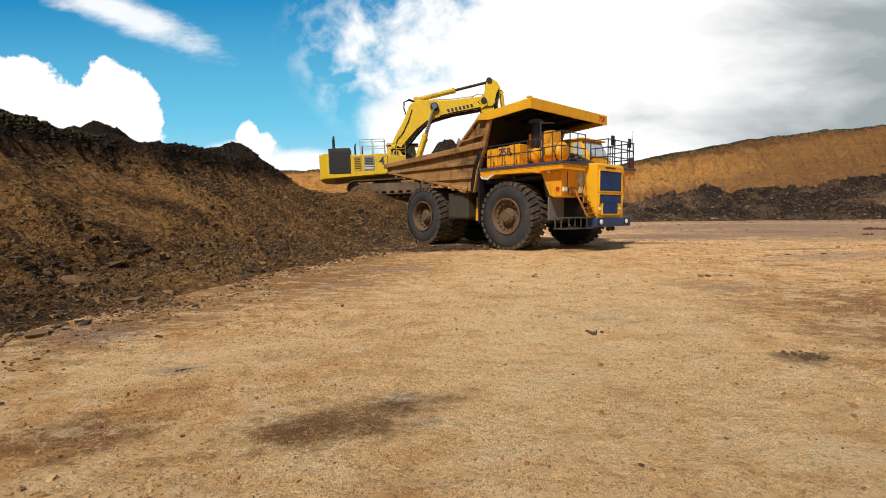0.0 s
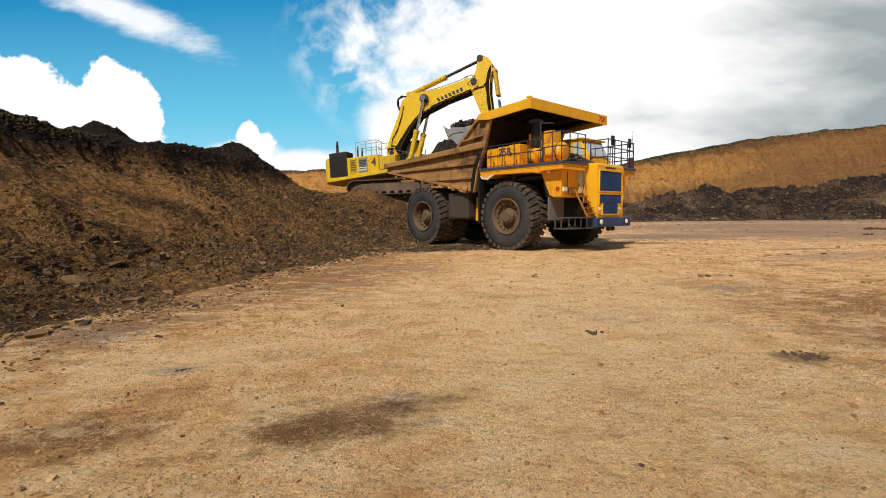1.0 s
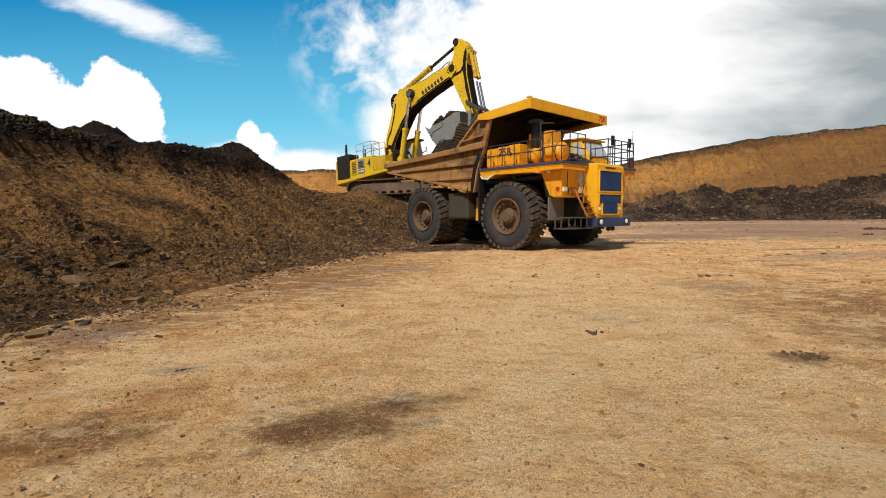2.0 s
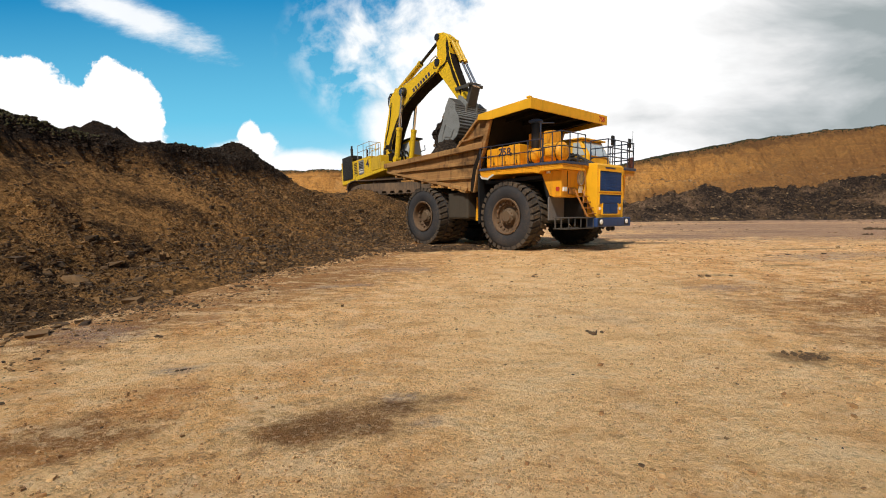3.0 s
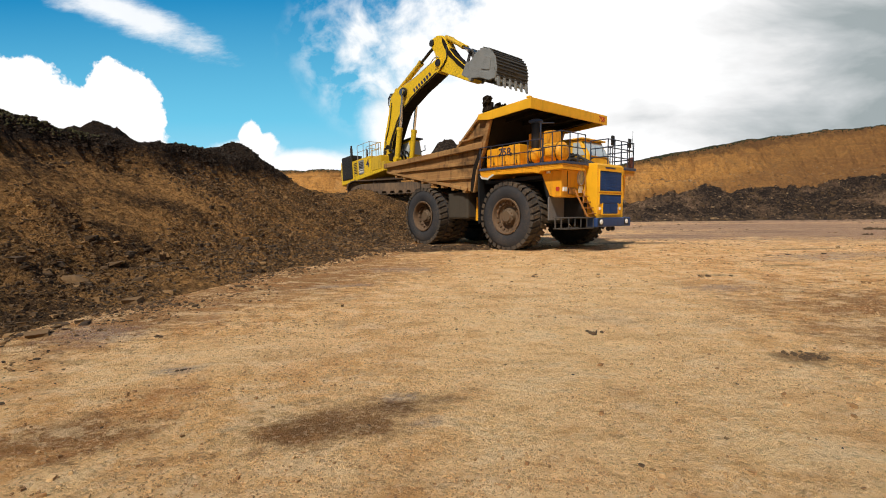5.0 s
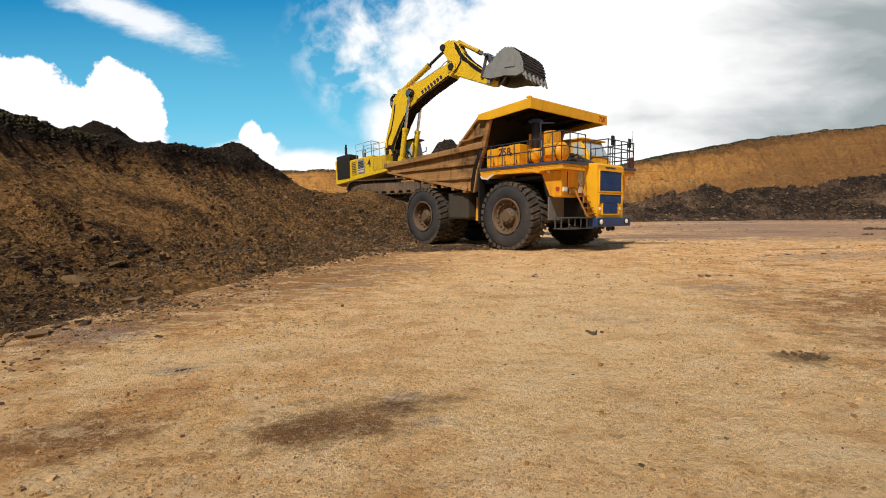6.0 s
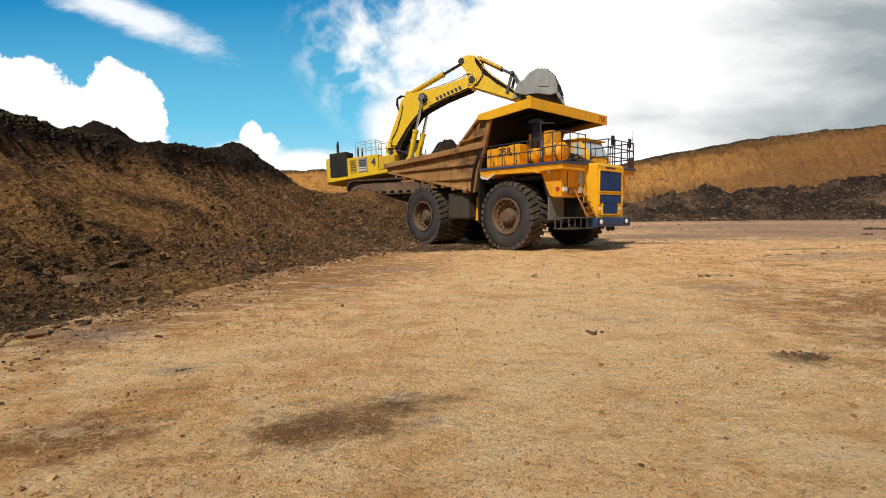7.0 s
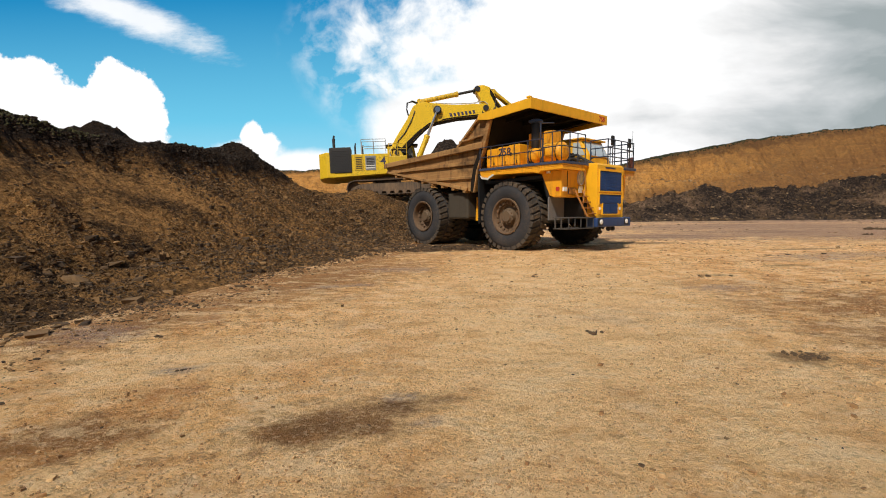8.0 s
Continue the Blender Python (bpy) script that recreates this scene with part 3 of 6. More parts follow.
def ground_height(x, y):
    z = 0.035 * fbm(x, y, 0.35, 4, 0.5, 5) + 0.018 * fbm(x, y, 2.4, 5, 0.6, 8)
    r = np.hypot(x, y)
    z = z * np.clip(1.2 - r / 60, 0.25, 1)
    # wheel ruts that cross the yard from the truck
    for off, deep in ((13.5, 0.05), (15.6, 0.05), (20.5, 0.08), (23.0, 0.08)):
        d = y - off - 0.16 * (x - 8) + 0.5 * fbm(x, y, 0.12, 2, 0.5, 3)
        z -= deep * np.exp(-(d / 0.35) ** 2) * np.clip((x - 2) / 4, 0, 1) * np.clip((60 - x) / 20, 0, 1) * (0.6 + 0.4 * fbm(x, y, 0.5, 2, 0.5, 11))
    return z


def heap_height(x, y):
    wob = 0.55 * fbm(x, y, 0.22, 3, 0.5, 21) + 0.16 * fbm(x, y, 1.1, 3, 0.5, 22)
    d = toe_distance(x, y) + wob
    num, den = 0, 0
    for cx, cy, cz in CREST:
        w = 1 / (((x - cx) ** 2 + (y - cy) ** 2) ** 1.5 + 0.12)
        num, den = num + w * cz, den + w
    top = num / den
    bench = np.exp(-(((x + 1.6) / 4.6) ** 4 + ((y - 29.0) / 4.4) ** 4))
    top = top * (1 - bench) + 2.52 * bench
    rough = np.clip((top - 2.75) / 0.6, 0, 1)
    pad = np.exp(-(((x + 3.6) / 4.2) ** 4 + ((y - 30.8) / 3.2) ** 4))
    top = top + (1 - pad) * (0.10 * fbm(x, y, 0.8, 3, 0.55, 31) + rough * 0.16 * fbm(x, y, 1.7, 4, 0.6, 33))
    gully = (0.34 * fbm(x * 0.35, y, 0.55, 4, 0.55, 41) + 0.16 * fbm(x * 0.5, y * 1.2, 1.3, 4, 0.6, 42)) * np.clip(d / 2.0, 0, 1)
    slope = np.where(d > 0, 0.60 * d - 0.34 * np.minimum(d, 1.6), 0.22 * d) + gully * (1 - pad)
    # the stiff topsoil layer stands steeper
    slope = slope + 0.7 * np.clip((slope - 2.9) / 0.5, 0, 1)
    k = 0.14
    z = -k * np.log(np.exp(-np.clip(slope, -3, 12) / k) + np.exp(-top / k))
    small = 0.17 * fbm(x, y, 1.9, 5, 0.72, 51) + 0.16 * (0.5 - np.abs(fbm(x, y, 3.2, 4, 0.72, 52)))
    for kx, ky, dz, r in KNOBS:
        z = z + dz * np.exp(-((x - kx) ** 2 + (y - ky) ** 2) / r ** 2)
    return z + small * np.clip(d / 0.8 + 0.3, 0, 1) * (1 - 0.8 * pad)


def spaced(a, b, n, mid, k):
    """Points from a to b, closest together round mid."""
    u = np.linspace(np.arcsinh((a - mid) / k), np.arcsinh((b - mid) / k), n)
    return mid + k * np.sinh(u)


def make_ground():
    gx, gy = np.meshgrid(spaced(-900, 900, 420, 1, 5), spaced(-300, 1500, 460, 5, 4))
    ob = grid_mesh("ground", gx, gy, ground_height(gx, gy), M_GROUND)
    return tagged(ob, "compacted sandy quarry floor with dark stains and grit", "ground", kind="structure")


def make_heap():
    gx, gy = np.meshgrid(np.arange(-22, 5.0, 0.058), np.arange(0.5, 40, 0.058))
    z = heap_height(gx, gy)
    ob = grid_mesh("spoil_heap", gx, gy, z, M_HEAP, (z > -0.12) & (toe_distance(gx, gy) < 12.5), smooth=False)
    tagged(ob, "long heap of loose brown dug soil with dark topsoil crest", "soil heap")
    r = np.random.RandomState(7)
    x, y = r.uniform(-14.5, 3.5, 420000), 2 + 27 * r.uniform(0, 1, 420000) ** 1.2
    d = toe_distance(x, y)
    band = fbm(x, y, 0.32, 4, 0.6, 61)
    dens = 0.02 + 1.55 * band + 0.85 * np.exp(-((d - 1.3) / 1.9) ** 2)
    dens *= np.where(d < 0, np.exp(d / 0.7), 1) * np.clip(d / 2 + 1.3, 0, 1)
    pad = np.exp(-(((x + 3.6) / 4.2) ** 4 + ((y - 30.8) / 3.2) ** 4))
    ok = (r.uniform(0, 1, len(x)) < dens * (1 - pad)) & (d < 10.5)
    x, y, d = x[ok][:120000], y[ok][:120000], d[ok][:120000]
    s = np.clip(r.lognormal(-4.45, 0.55, len(x)), 0.006, 0.055) * np.clip(0.5 + y / 15, 0.8, 1.9)
    z = np.maximum(heap_height(x, y), ground_height(x, y)) + s * 0.1
    sp = np.stack([x, y, z, s], -1)
    crest = z > 3.2 + 0.5 * r.uniform(-1, 1, len(x))
    lumps("topsoil_clods", sp[crest], M_TOPSOIL, "stuff", 14, "black crumbled topsoil along the crest of the heap", "clods", cube=True)
    sp, z, x, y, d = sp[~crest], z[~crest], x[~crest], y[~crest], d[~crest]
    dark = (z > 3.1 + 0.6 * r.uniform(-1, 1, len(x))) | (r.uniform(0, 1, len(x)) < 0.25 + 0.5 * fbm(x, y, 0.28, 3, 0.6, 64) + 0.25 * np.exp(-((d - 1.2) / 1.2) ** 2) + 0.15 * np.clip((x + 6) / 3, 0, 1))
    lumps("heap_clods", sp[~dark], M_ROCK, "stuff", 5, "loose brown and dark soil clods on the heap", "clods", cube=True)
    lumps("dark_heap_clods", sp[dark], M_CLOD, "stuff", 15, "loose dark topsoil clods on the heap", "clods", cube=True)
    # larger flat clods low on the slope
    x, y = r.uniform(-11, 2, 30000), 3 + 24 * r.uniform(0, 1, 30000) ** 1.2
    d = toe_distance(x, y)
    ok = (r.uniform(0, 1, len(x)) < 1.0 * np.exp(-((d - 1.2) / 1.5) ** 2) * np.clip(0.35 + fbm(x, y, 0.5, 3, 0.6, 66), 0.03, 1)) & (d > -0.5)
    x, y = x[ok][:5000], y[ok][:5000]
    s = np.clip(r.lognormal(-3.0, 0.42, len(x)), 0.03, 0.16)
    sp = np.stack([x, y, np.maximum(heap_height(x, y), ground_height(x, y)) + s * 0.05, s], -1)
    lumps("slab_clods", sp[::2], M_ROCK, "stuff", 25, "flat broken clods along the foot of the heap", "clods", flat=0.5, cube=True)
    lumps("dark_slab_clods", sp[1::2], M_CLOD, "stuff", 26, "flat dark clods along the foot of the heap", "clods", flat=0.5, cube=True)
    x, y = r.uniform(-14, -10.6, 2600), r.uniform(11.2, 15.2, 2600)
    z = heap_height(x, y)
    ok = (z > 3.7) & (fbm(x, y, 0.9, 3, 0.6, 68) > -0.1)
    x, y, z = x[ok], y[ok], z[ok]
    lumps("crest_weeds", np.stack([x, y, z + 0.02, r.uniform(0.015, 0.05, len(x))], -1), M_WEED, "stuff", 34, "dull olive weeds on the crest of the heap", "weeds", flat=0.9)
    px, py = -6.55, 8.1
    slab = BM()
    bmesh.ops.create_icosphere(slab, subdivisions=3, radius=1.0)
    for v in slab.verts:
        k = 1 + 0.22 * noise.noise(v.co * 1.7) + 0.08 * noise.noise(v.co * 5)
        v.co = Vector((v.co.x * 0.24 * k, v.co.y * 0.2 * k, v.co.z * 0.10 * k))
    ob = link_mesh("sandstone_slab", slab, M_SLAB)
    ob.matrix_basis = pose(px, py, float(heap_height(np.array([px]), np.array([py]))[0]) + 0.05, 8, 22, 30)
    tagged(ob, "flat tan sandstone slab on the heap slope", "rock")


BANK_FOOT_Y = [(-110, 84), (-26, 80), (10, 77), (30, 74), (52, 78), (75, 80), (105, 74), (160, 50)]
BANK_TOP = [(-110, 10.5), (-26, 9.9), (8, 9.0), (33, 9.9), (46, 12.5), (63, 15.6), (91, 18.6), (160, 20)]


def bank_height(x, y):
    foot = np.interp(x, *zip(*BANK_FOOT_Y)) + 1.6 * fbm(x, x * 0, 0.06, 3, 0.5, 71)
    top = np.interp(x, *zip(*BANK_TOP)) + 0.35 * fbm(x, y, 0.12, 4, 0.5, 72)
    d = y - foot + 1.6 * fbm(x, y, 0.12, 4, 0.55, 73)
    # a half-way bench with loose talus below it
    h = 0.5 * top + 0.9 * fbm(x, y, 0.07, 3, 0.5, 76)
    d1 = h / 0.95
    face = np.where(d < d1, 0.95 * d, np.where(d < d1 + 3, h + 0.1 * (d - d1), h + 0.3 + 1.5 * (d - d1 - 3)))
    face = np.where(d < 0, 0.3 * d, face)
    k = 0.3
    z = -k * np.log(np.exp(-np.clip(face, -8, 40) / k) + np.exp(-top / k))
    z += (1.4 * fbm(x * 1.3, y * 0.8, 0.16, 6, 0.70, 74) + 2.0 * (0.4 - np.abs(fbm(x, y * 0.3, 0.22, 5, 0.6, 78)))) * np.clip(d / 3, 0, 1) * np.clip((top - z) / 1.5 + 0.25, 0, 1)
    return z


def make_bank():
    gx, gy = np.meshgrid(np.arange(-110, 160, 0.42), np.concatenate([np.arange(40, 112, 0.42), np.arange(112, 260, 4.0)]))
    z = bank_height(gx, gy)
    ob = grid_mesh("quarry_bank", gx, gy, z, M_BANK, z > -0.3, smooth=False)
    tagged(ob, "high cut bank of orange sandy clay", "bank", kind="structure")
    # grass along the upper edge
    r = np.random.RandomState(17)
    x, y = r.uniform(-60, 120, 110000), r.uniform(78, 118, 110000)
    z = bank_height(x, y)
    top = np.interp(x, *zip(*BANK_TOP))
    ok = z > top - 0.45
    x, y, z = x[ok], y[ok], z[ok]
    foot = np.interp(x, *zip(*BANK_FOOT_Y))
    ok = (y - foot) < 34
    x, y, z = x[ok][:26000], y[ok][:26000], z[ok][:26000]
    s = r.uniform(0.05, 0.16, len(x))
    lumps("bank_grass", np.stack([x, y, z + 0.05, s], -1), M_GRASS, "stuff", 4, "green grass fringe along the top of the bank", "grass", flat=1.0)


def make_rubble():
    r = np.random.RandomState(47)
    x, y = r.uniform(20, 105, 60000), r.uniform(70, 100, 60000)
    foot = np.interp(x, *zip(*BANK_FOOT_Y))
    d = y - foot
    ok = r.uniform(0, 1, len(x)) < (0.08 + 0.5 * np.exp(-((d - 7.5) / 2.4) ** 2) * np.clip(0.3 + fbm(x, y, 0.1, 3, 0.5, 79), 0, 1)) * np.clip((x - 30) / 22, 0.1, 1)
    x, y, d = x[ok], y[ok], d[ok]
    ok = (d > 0) & (d < 12)
    x, y = x[ok][:14000], y[ok][:14000]
    s = np.clip(r.lognormal(-2.7, 0.5, len(x)), 0.04, 0.28)
    lumps("bank_rubble", np.stack([x, y, bank_height(x, y) + 0.1 * s, s], -1), M_RUBBLE, "stuff", 16, "pale and brown rubble lying on the bank face", "rubble", cube=True)


RIDGE = [(-10, 2.6), (20, 3.0), (30, 3.6), (37, 3.8), (41.5, 5.0), (46, 4.0), (50.5, 4.8), (57, 4.9), (59.5, 4.4), (64, 6.2), (71, 7.0), (100, 8.0), (120, 8.0)]


def mound_height(x, y):
    w = x + 2.0 * fbm(x, y, 0.2, 3, 0.5, 81)
    v = y + 2.2 * fbm(x, y, 0.18, 3, 0.5, 82)
    top = np.interp(w, *zip(*RIDGE)) * (0.9 + 0.35 * fbm(x, y, 0.16, 3, 0.5, 85))
    mid = np.interp(x, *zip(*BANK_FOOT_Y)) - 2.5
    z = top * np.clip(1.12 - np.abs(v - mid) / (5.0 + 0.25 * top), -0.15, 1)
    # a lower apron in front
    z = np.maximum(z, 1.7 * np.clip(1.1 - np.abs(v - mid + 7.5 + 2 * fbm(x, y, 0.1, 2, 0.5, 86)) / 3.2, -0.2, 1) * np.clip(0.6 + 1.2 * fbm(x, y, 0.12, 3, 0.5, 87), 0, 1.3) - 0.1)
    return z + (1.3 * fbm(x, y, 0.4, 6, 0.72, 83) + 0.9 * (0.45 - np.abs(fbm(x, y, 0.9, 4, 0.65, 84)))) * np.clip(z / 1.2, 0, 1)


def make_mounds():
    gx, gy = np.meshgrid(np.arange(-8, 118, 0.26), np.arange(56, 86, 0.26))
    z = mound_height(gx, gy)
    ob = grid_mesh("dark_spoil_mound", gx, gy, z, M_DARK, z > -0.2, smooth=False)
    tagged(ob, "row of dark damp soil mounds at the foot of the bank", "soil heap")
    r = np.random.RandomState(27)
    x, y = r.uniform(10, 100, 20000), r.uniform(58, 78, 20000)
    z = mound_height(x, y)
    ok = z > 0.05
    s = np.clip(r.lognormal(-2.4, 0.5, ok.sum()), 0.04, 0.35)
    pale = np.stack([x[ok], y[ok], z[ok] + 0.15 * s, s * 0.8], -1)[9000:11600]
    lumps("mound_rubble", pale, M_RUBBLE, "stuff", 36, "paler lumps among the soil mounds", "rubble", cube=True)
    lumps("mound_clods", np.stack([x[ok], y[ok], z[ok] + 0.1 * s, s], -1)[:9000], M_CLOD, "stuff", 6, "dark clods on the soil mounds", "clods", cube=True)


def make_far_crumbs():
    """Strings of dark crusts and crumbs that wheels left on the far floor."""
    r = np.random.RandomState(57)
    sp = []
    for i in range(34):
        y = 14 + 50 * r.uniform(0, 1) ** 1.2
        x = r.uniform(0.25, 0.98) * y + 2
        long, n = r.uniform(0.4, 2.2) * y / 25, r.randint(6, 26)
        px = x + r.normal(0, long, n)
        py = y + 0.15 * (px - x) + r.normal(0, 0.12 * y / 25, n)
        s = np.clip(r.lognormal(-4.1, 0.6, n), 0.01, 0.07) * (0.6 + y / 30)
        sp += list(zip(px, py, s))
    x, y, s = np.array(sp).T
    lumps("floor_crusts", np.stack([x, y, ground_height(x, y) + 0.1 * s, s], -1), M_CLOD, "stuff", 58, "dark crusts of soil left by wheels on the floor", "clods", flat=0.45, cube=True)


def make_grit():
    r = np.random.RandomState(37)
    u = r.uniform(0, 1, 160000)
    y = 1.6 + 24 * u ** 1.7
    x = r.uniform(-1.15, 1.15, 160000) * (y + 1)
    ok = toe_distance(x, y) < -0.1
    x, y = x[ok], y[ok]
    keep = (r.uniform(0, 1, len(x)) < 0.12 + 1.3 * fbm(x, y, 0.7, 4, 0.65, 91)) & (np.hypot((x + 0.6) / 1.2, (y - 3.3) / 0.5) > 1)
    x, y = x[keep][:30000], y[keep][:30000]
    s = np.clip(r.lognormal(-5.3, 0.45, len(x)), 0.003, 0.012) * np.clip(0.5 + y / 7, 0.7, 2.6)
    lumps("ground_grit", np.stack([x, y, ground_height(x, y) + s * 0.2, s], -1), M_GRIT, "stuff", 8, "scattered tan grit and pebbles on the floor", "gravel", cube=True)
    # pebbles of the same clay, thicker in some places than in others
    y = 1.9 + 15 * r.uniform(0, 1, 16000) ** 1.6
    x = r.uniform(-1.0, 1.1, 16000) * (y + 0.6)
    ok = (toe_distance(x, y) < -0.2) & (r.uniform(0, 1, 16000) < 0.16 + 0.9 * fbm(x, y, 0.9, 4, 0.65, 95) + 0.12 * np.clip(x / 2, 0, 1)) & (np.hypot((x + 0.6) / 1.2, (y - 3.3) / 0.5) > 1)
    x, y = x[ok][:4200], y[ok][:4200]
    s = np.clip(r.lognormal(-4.75, 0.45, len(x)), 0.004, 0.026) * np.clip(0.7 + y / 14, 0.7, 1.7)
    lumps("ground_pebbles", np.stack([x, y, ground_height(x, y) + s * 0.25, s], -1), M_PEBBLE, "stuff", 9, "tan clay pebbles strewn over the floor", "gravel", flat=0.85, cube=True)
    y = 2.5 + 40 * r.uniform(0, 1, 600) ** 1.3
    x = r.uniform(-0.6, 1.05, 600) * (y + 1)
    ok = toe_distance(x, y) < -0.15
    x, y = x[ok], y[ok]
    s = np.clip(r.lognormal(-5.0, 0.55, len(x)), 0.004, 0.03) * np.clip(0.5 + y / 7, 0.7, 3.5)
    lumps("dark_crumbs", np.stack([x, y, ground_height(x, y) + s * 0.1, s], -1), M_ROCK, "stuff", 18, "scattered dark soil crumbs on the floor", "gravel", cube=True)
    # soil spilled round the rear wheels
    a, q = r.uniform(0, 6.283, 3000), np.sqrt(r.uniform(0, 1, 3000))
    x, y = -0.4 + 3.4 * q * np.cos(a), 19.6 + 2.3 * q * np.sin(a) + 0.25 * q * np.cos(a)
    s = np.clip(r.lognormal(-3.5, 0.55, len(x)), 0.012, 0.13) * (1.15 - 0.5 * q)
    ok = toe_distance(x, y) < 0.3
    x, y, s = x[ok], y[ok], s[ok]
    lumps("spilled_soil", np.stack([x, y, ground_height(x, y) + s * 0.1, s], -1), M_CLOD, "stuff", 28, "dark spilled soil round the truck's rear wheels", "clods", cube=True)
    # single clods and clusters that stand out
    sets = [(1.82, 5.56, 0.05, 6), (3.75, 4.62, 0.026, 30), (-3.55, 5.55, 0.04, 2), (31.5, 33.0, 0.22, 12), (5.9, 10.3, 0.06, 4), (2.1, 10.5, 0.045, 3), (0.16, 5.75, 0.02, 2), (24.5, 26.5, 0.12, 6), (-2.55, 4.35, 0.02, 5)]
    for i, (cx, cy, s, k) in enumerate(sets):
        for j in range(k):
            a, d = r.uniform(0, 6.28), s * 0.9 * math.sqrt(j) * r.uniform(0.6, 1.4)
            px, py = cx + d * math.cos(a) * 1.5, cy + d * math.sin(a)
            ss = s * r.uniform(0.5, 1.0)
            z = float(ground_height(np.array([px]), np.array([py]))[0]) + ss * 0.2
            lumps("soil_clod", [(px, py, z, ss)], M_CLOD, "", 50 + 20 * i + j, "crumbled dark soil clod on the sandy floor", "clod", flat=0.8)


# ---- sky backdrop ----
def make_sky():
    """A far shell of sky with drifting clouds; x and y are turns round the eye, in radians."""
    m = bpy.data.materials.new("cloudy_sky")
    m.use_nodes = True
    n, l = m.node_tree.nodes, m.node_tree.links
    n.clear()
    v = coords(n, "Object")
    nv = n.new("ShaderNodeVectorMath")
    nv.operation = "NORMALIZE"
    l.new(v, nv.inputs[0])
    dirv = nv.outputs[0]
    sep = n.new("ShaderNodeSeparateXYZ")
    l.new(dirv, sep.inputs[0])
    # plane coordinates: across and up, as tangents
    px = n_math(n, l, "DIVIDE", sep.outputs["X"], sep.outputs["Y"])
    pz = n_math(n, l, "DIVIDE", sep.outputs["Z"], sep.outputs["Y"])
    cm = n.new("ShaderNodeCombineXYZ")
    l.new(px, cm.inputs["X"])
    l.new(pz, cm.inputs["Y"])
    pv = cm.outputs[0]
    warp = n_noise(n, l, pv, 3.2, 7, 0.62)
    puff = n_noise(n, l, pv, 13, 9, 0.66)
    small = n_noise(n, l, pv, 34, 7, 0.62)

    def blob(cx, cy, rx, ry, edge, rag, rot=0.0):
        """1 inside an ellipse with a ragged edge, 0 outside."""
        dx, dy = n_math(n, l, "SUBTRACT", px, cx), n_math(n, l, "SUBTRACT", pz, cy)
        c, s = math.cos(rot), math.sin(rot)
        ex = n_math(n, l, "ADD", n_math(n, l, "MULTIPLY", dx, c / rx), n_math(n, l, "MULTIPLY", dy, s / rx))
        ey = n_math(n, l, "ADD", n_math(n, l, "MULTIPLY", dx, -s / ry), n_math(n, l, "MULTIPLY", dy, c / ry))
        q = n_math(n, l, "SQRT", n_math(n, l, "ADD", n_math(n, l, "MULTIPLY", ex, ex), n_math(n, l, "MULTIPLY", ey, ey)))
        q = n_math(n, l, "ADD", q, n_math(n, l, "MULTIPLY", n_math(n, l, "SUBTRACT", rag[0], 0.5), rag[1]))
        mr = n.new("ShaderNodeMapRange")
        mr.interpolation_type = "SMOOTHSTEP"
        mr.inputs["From Min"].default_value, mr.inputs["From Max"].default_value = 1 + edge, 1 - edge
        l.new(q, mr.inputs["Value"])
        return mr.outputs[0]

    def both(*fs):
        f = fs[0]
        for g in fs[1:]:
            f = n_math(n, l, "MAXIMUM", f, g)
        return f

    gr = n.new("ShaderNodeMapRange")
    gr.inputs["From Min"].default_value, gr.inputs["From Max"].default_value = 0.05, 0.48
    l.new(pz, gr.inputs["Value"])
    blue = n_ramp(n, l, gr.outputs[0], (0.0, (0.42, 0.80, 0.95)), (0.35, (0.16, 0.59, 0.84)), (1.0, (0.004, 0.235, 0.53)))
    cum = both(blob(-0.99, 0.19, 0.24, 0.16, 0.035, (puff, 0.55)), blob(-0.70, 0.20, 0.098, 0.128, 0.04, (puff, 0.7)), blob(-0.80, 0.16, 0.195, 0.12, 0.04, (puff, 0.5)),
               blob(-0.418, 0.165, 0.026, 0.034, 0.12, (small, 1.0)), blob(-0.39, 0.145, 0.030, 0.028, 0.15, (small, 1.0)), blob(-0.425, 0.130, 0.045, 0.03, 0.2, (small, 1.0)), blob(-0.43, 0.125, 0.08, 0.030, 0.3, (puff, 0.9)), blob(-0.31, 0.105, 0.13, 0.028, 0.4, (puff, 0.8)))
    streaks = n_noise(n, l, n_map(n, l, pv, (1.0, 3.0, 1), (0, 0, radians(23))), 6, 8, 0.66)
    wisp = n_math(n, l, "MULTIPLY", blob(-0.685, 0.425, 0.165, 0.026, 0.7, (streaks, 2.8), radians(-22)), 0.88)
    mass = both(blob(0.62, 0.36, 0.70, 0.34, 0.14, (warp, 1.5)), blob(0.10, 0.17, 0.27, 0.13, 0.16, (warp, 0.9)), blob(0.5, 0.0, 1.1, 0.16, 0.2, (warp, 0.4)))
    frag = n_math(n, l, "MULTIPLY", blob(-0.09, 0.33, 0.20, 0.15, 0.4, (warp, 0.9)), n_ramp(n, l, n_noise(n, l, pv, 9.5, 8, 0.56, 0.3), (0.45, 0.0), (0.62, 0.92)))
    cloud = both(cum, wisp, mass, frag)
    # the grey underside to one side of the bright mass
    shade_n = n_noise(n, l, n_map(n, l, pv, (0.8, 2.0, 1), (0, 0, radians(-18))), 2.6, 6, 0.55, 0.3)
    gx = n.new("ShaderNodeMapRange")
    gx.inputs["From Min"].default_value, gx.inputs["From Max"].default_value = 0.30, 1.05
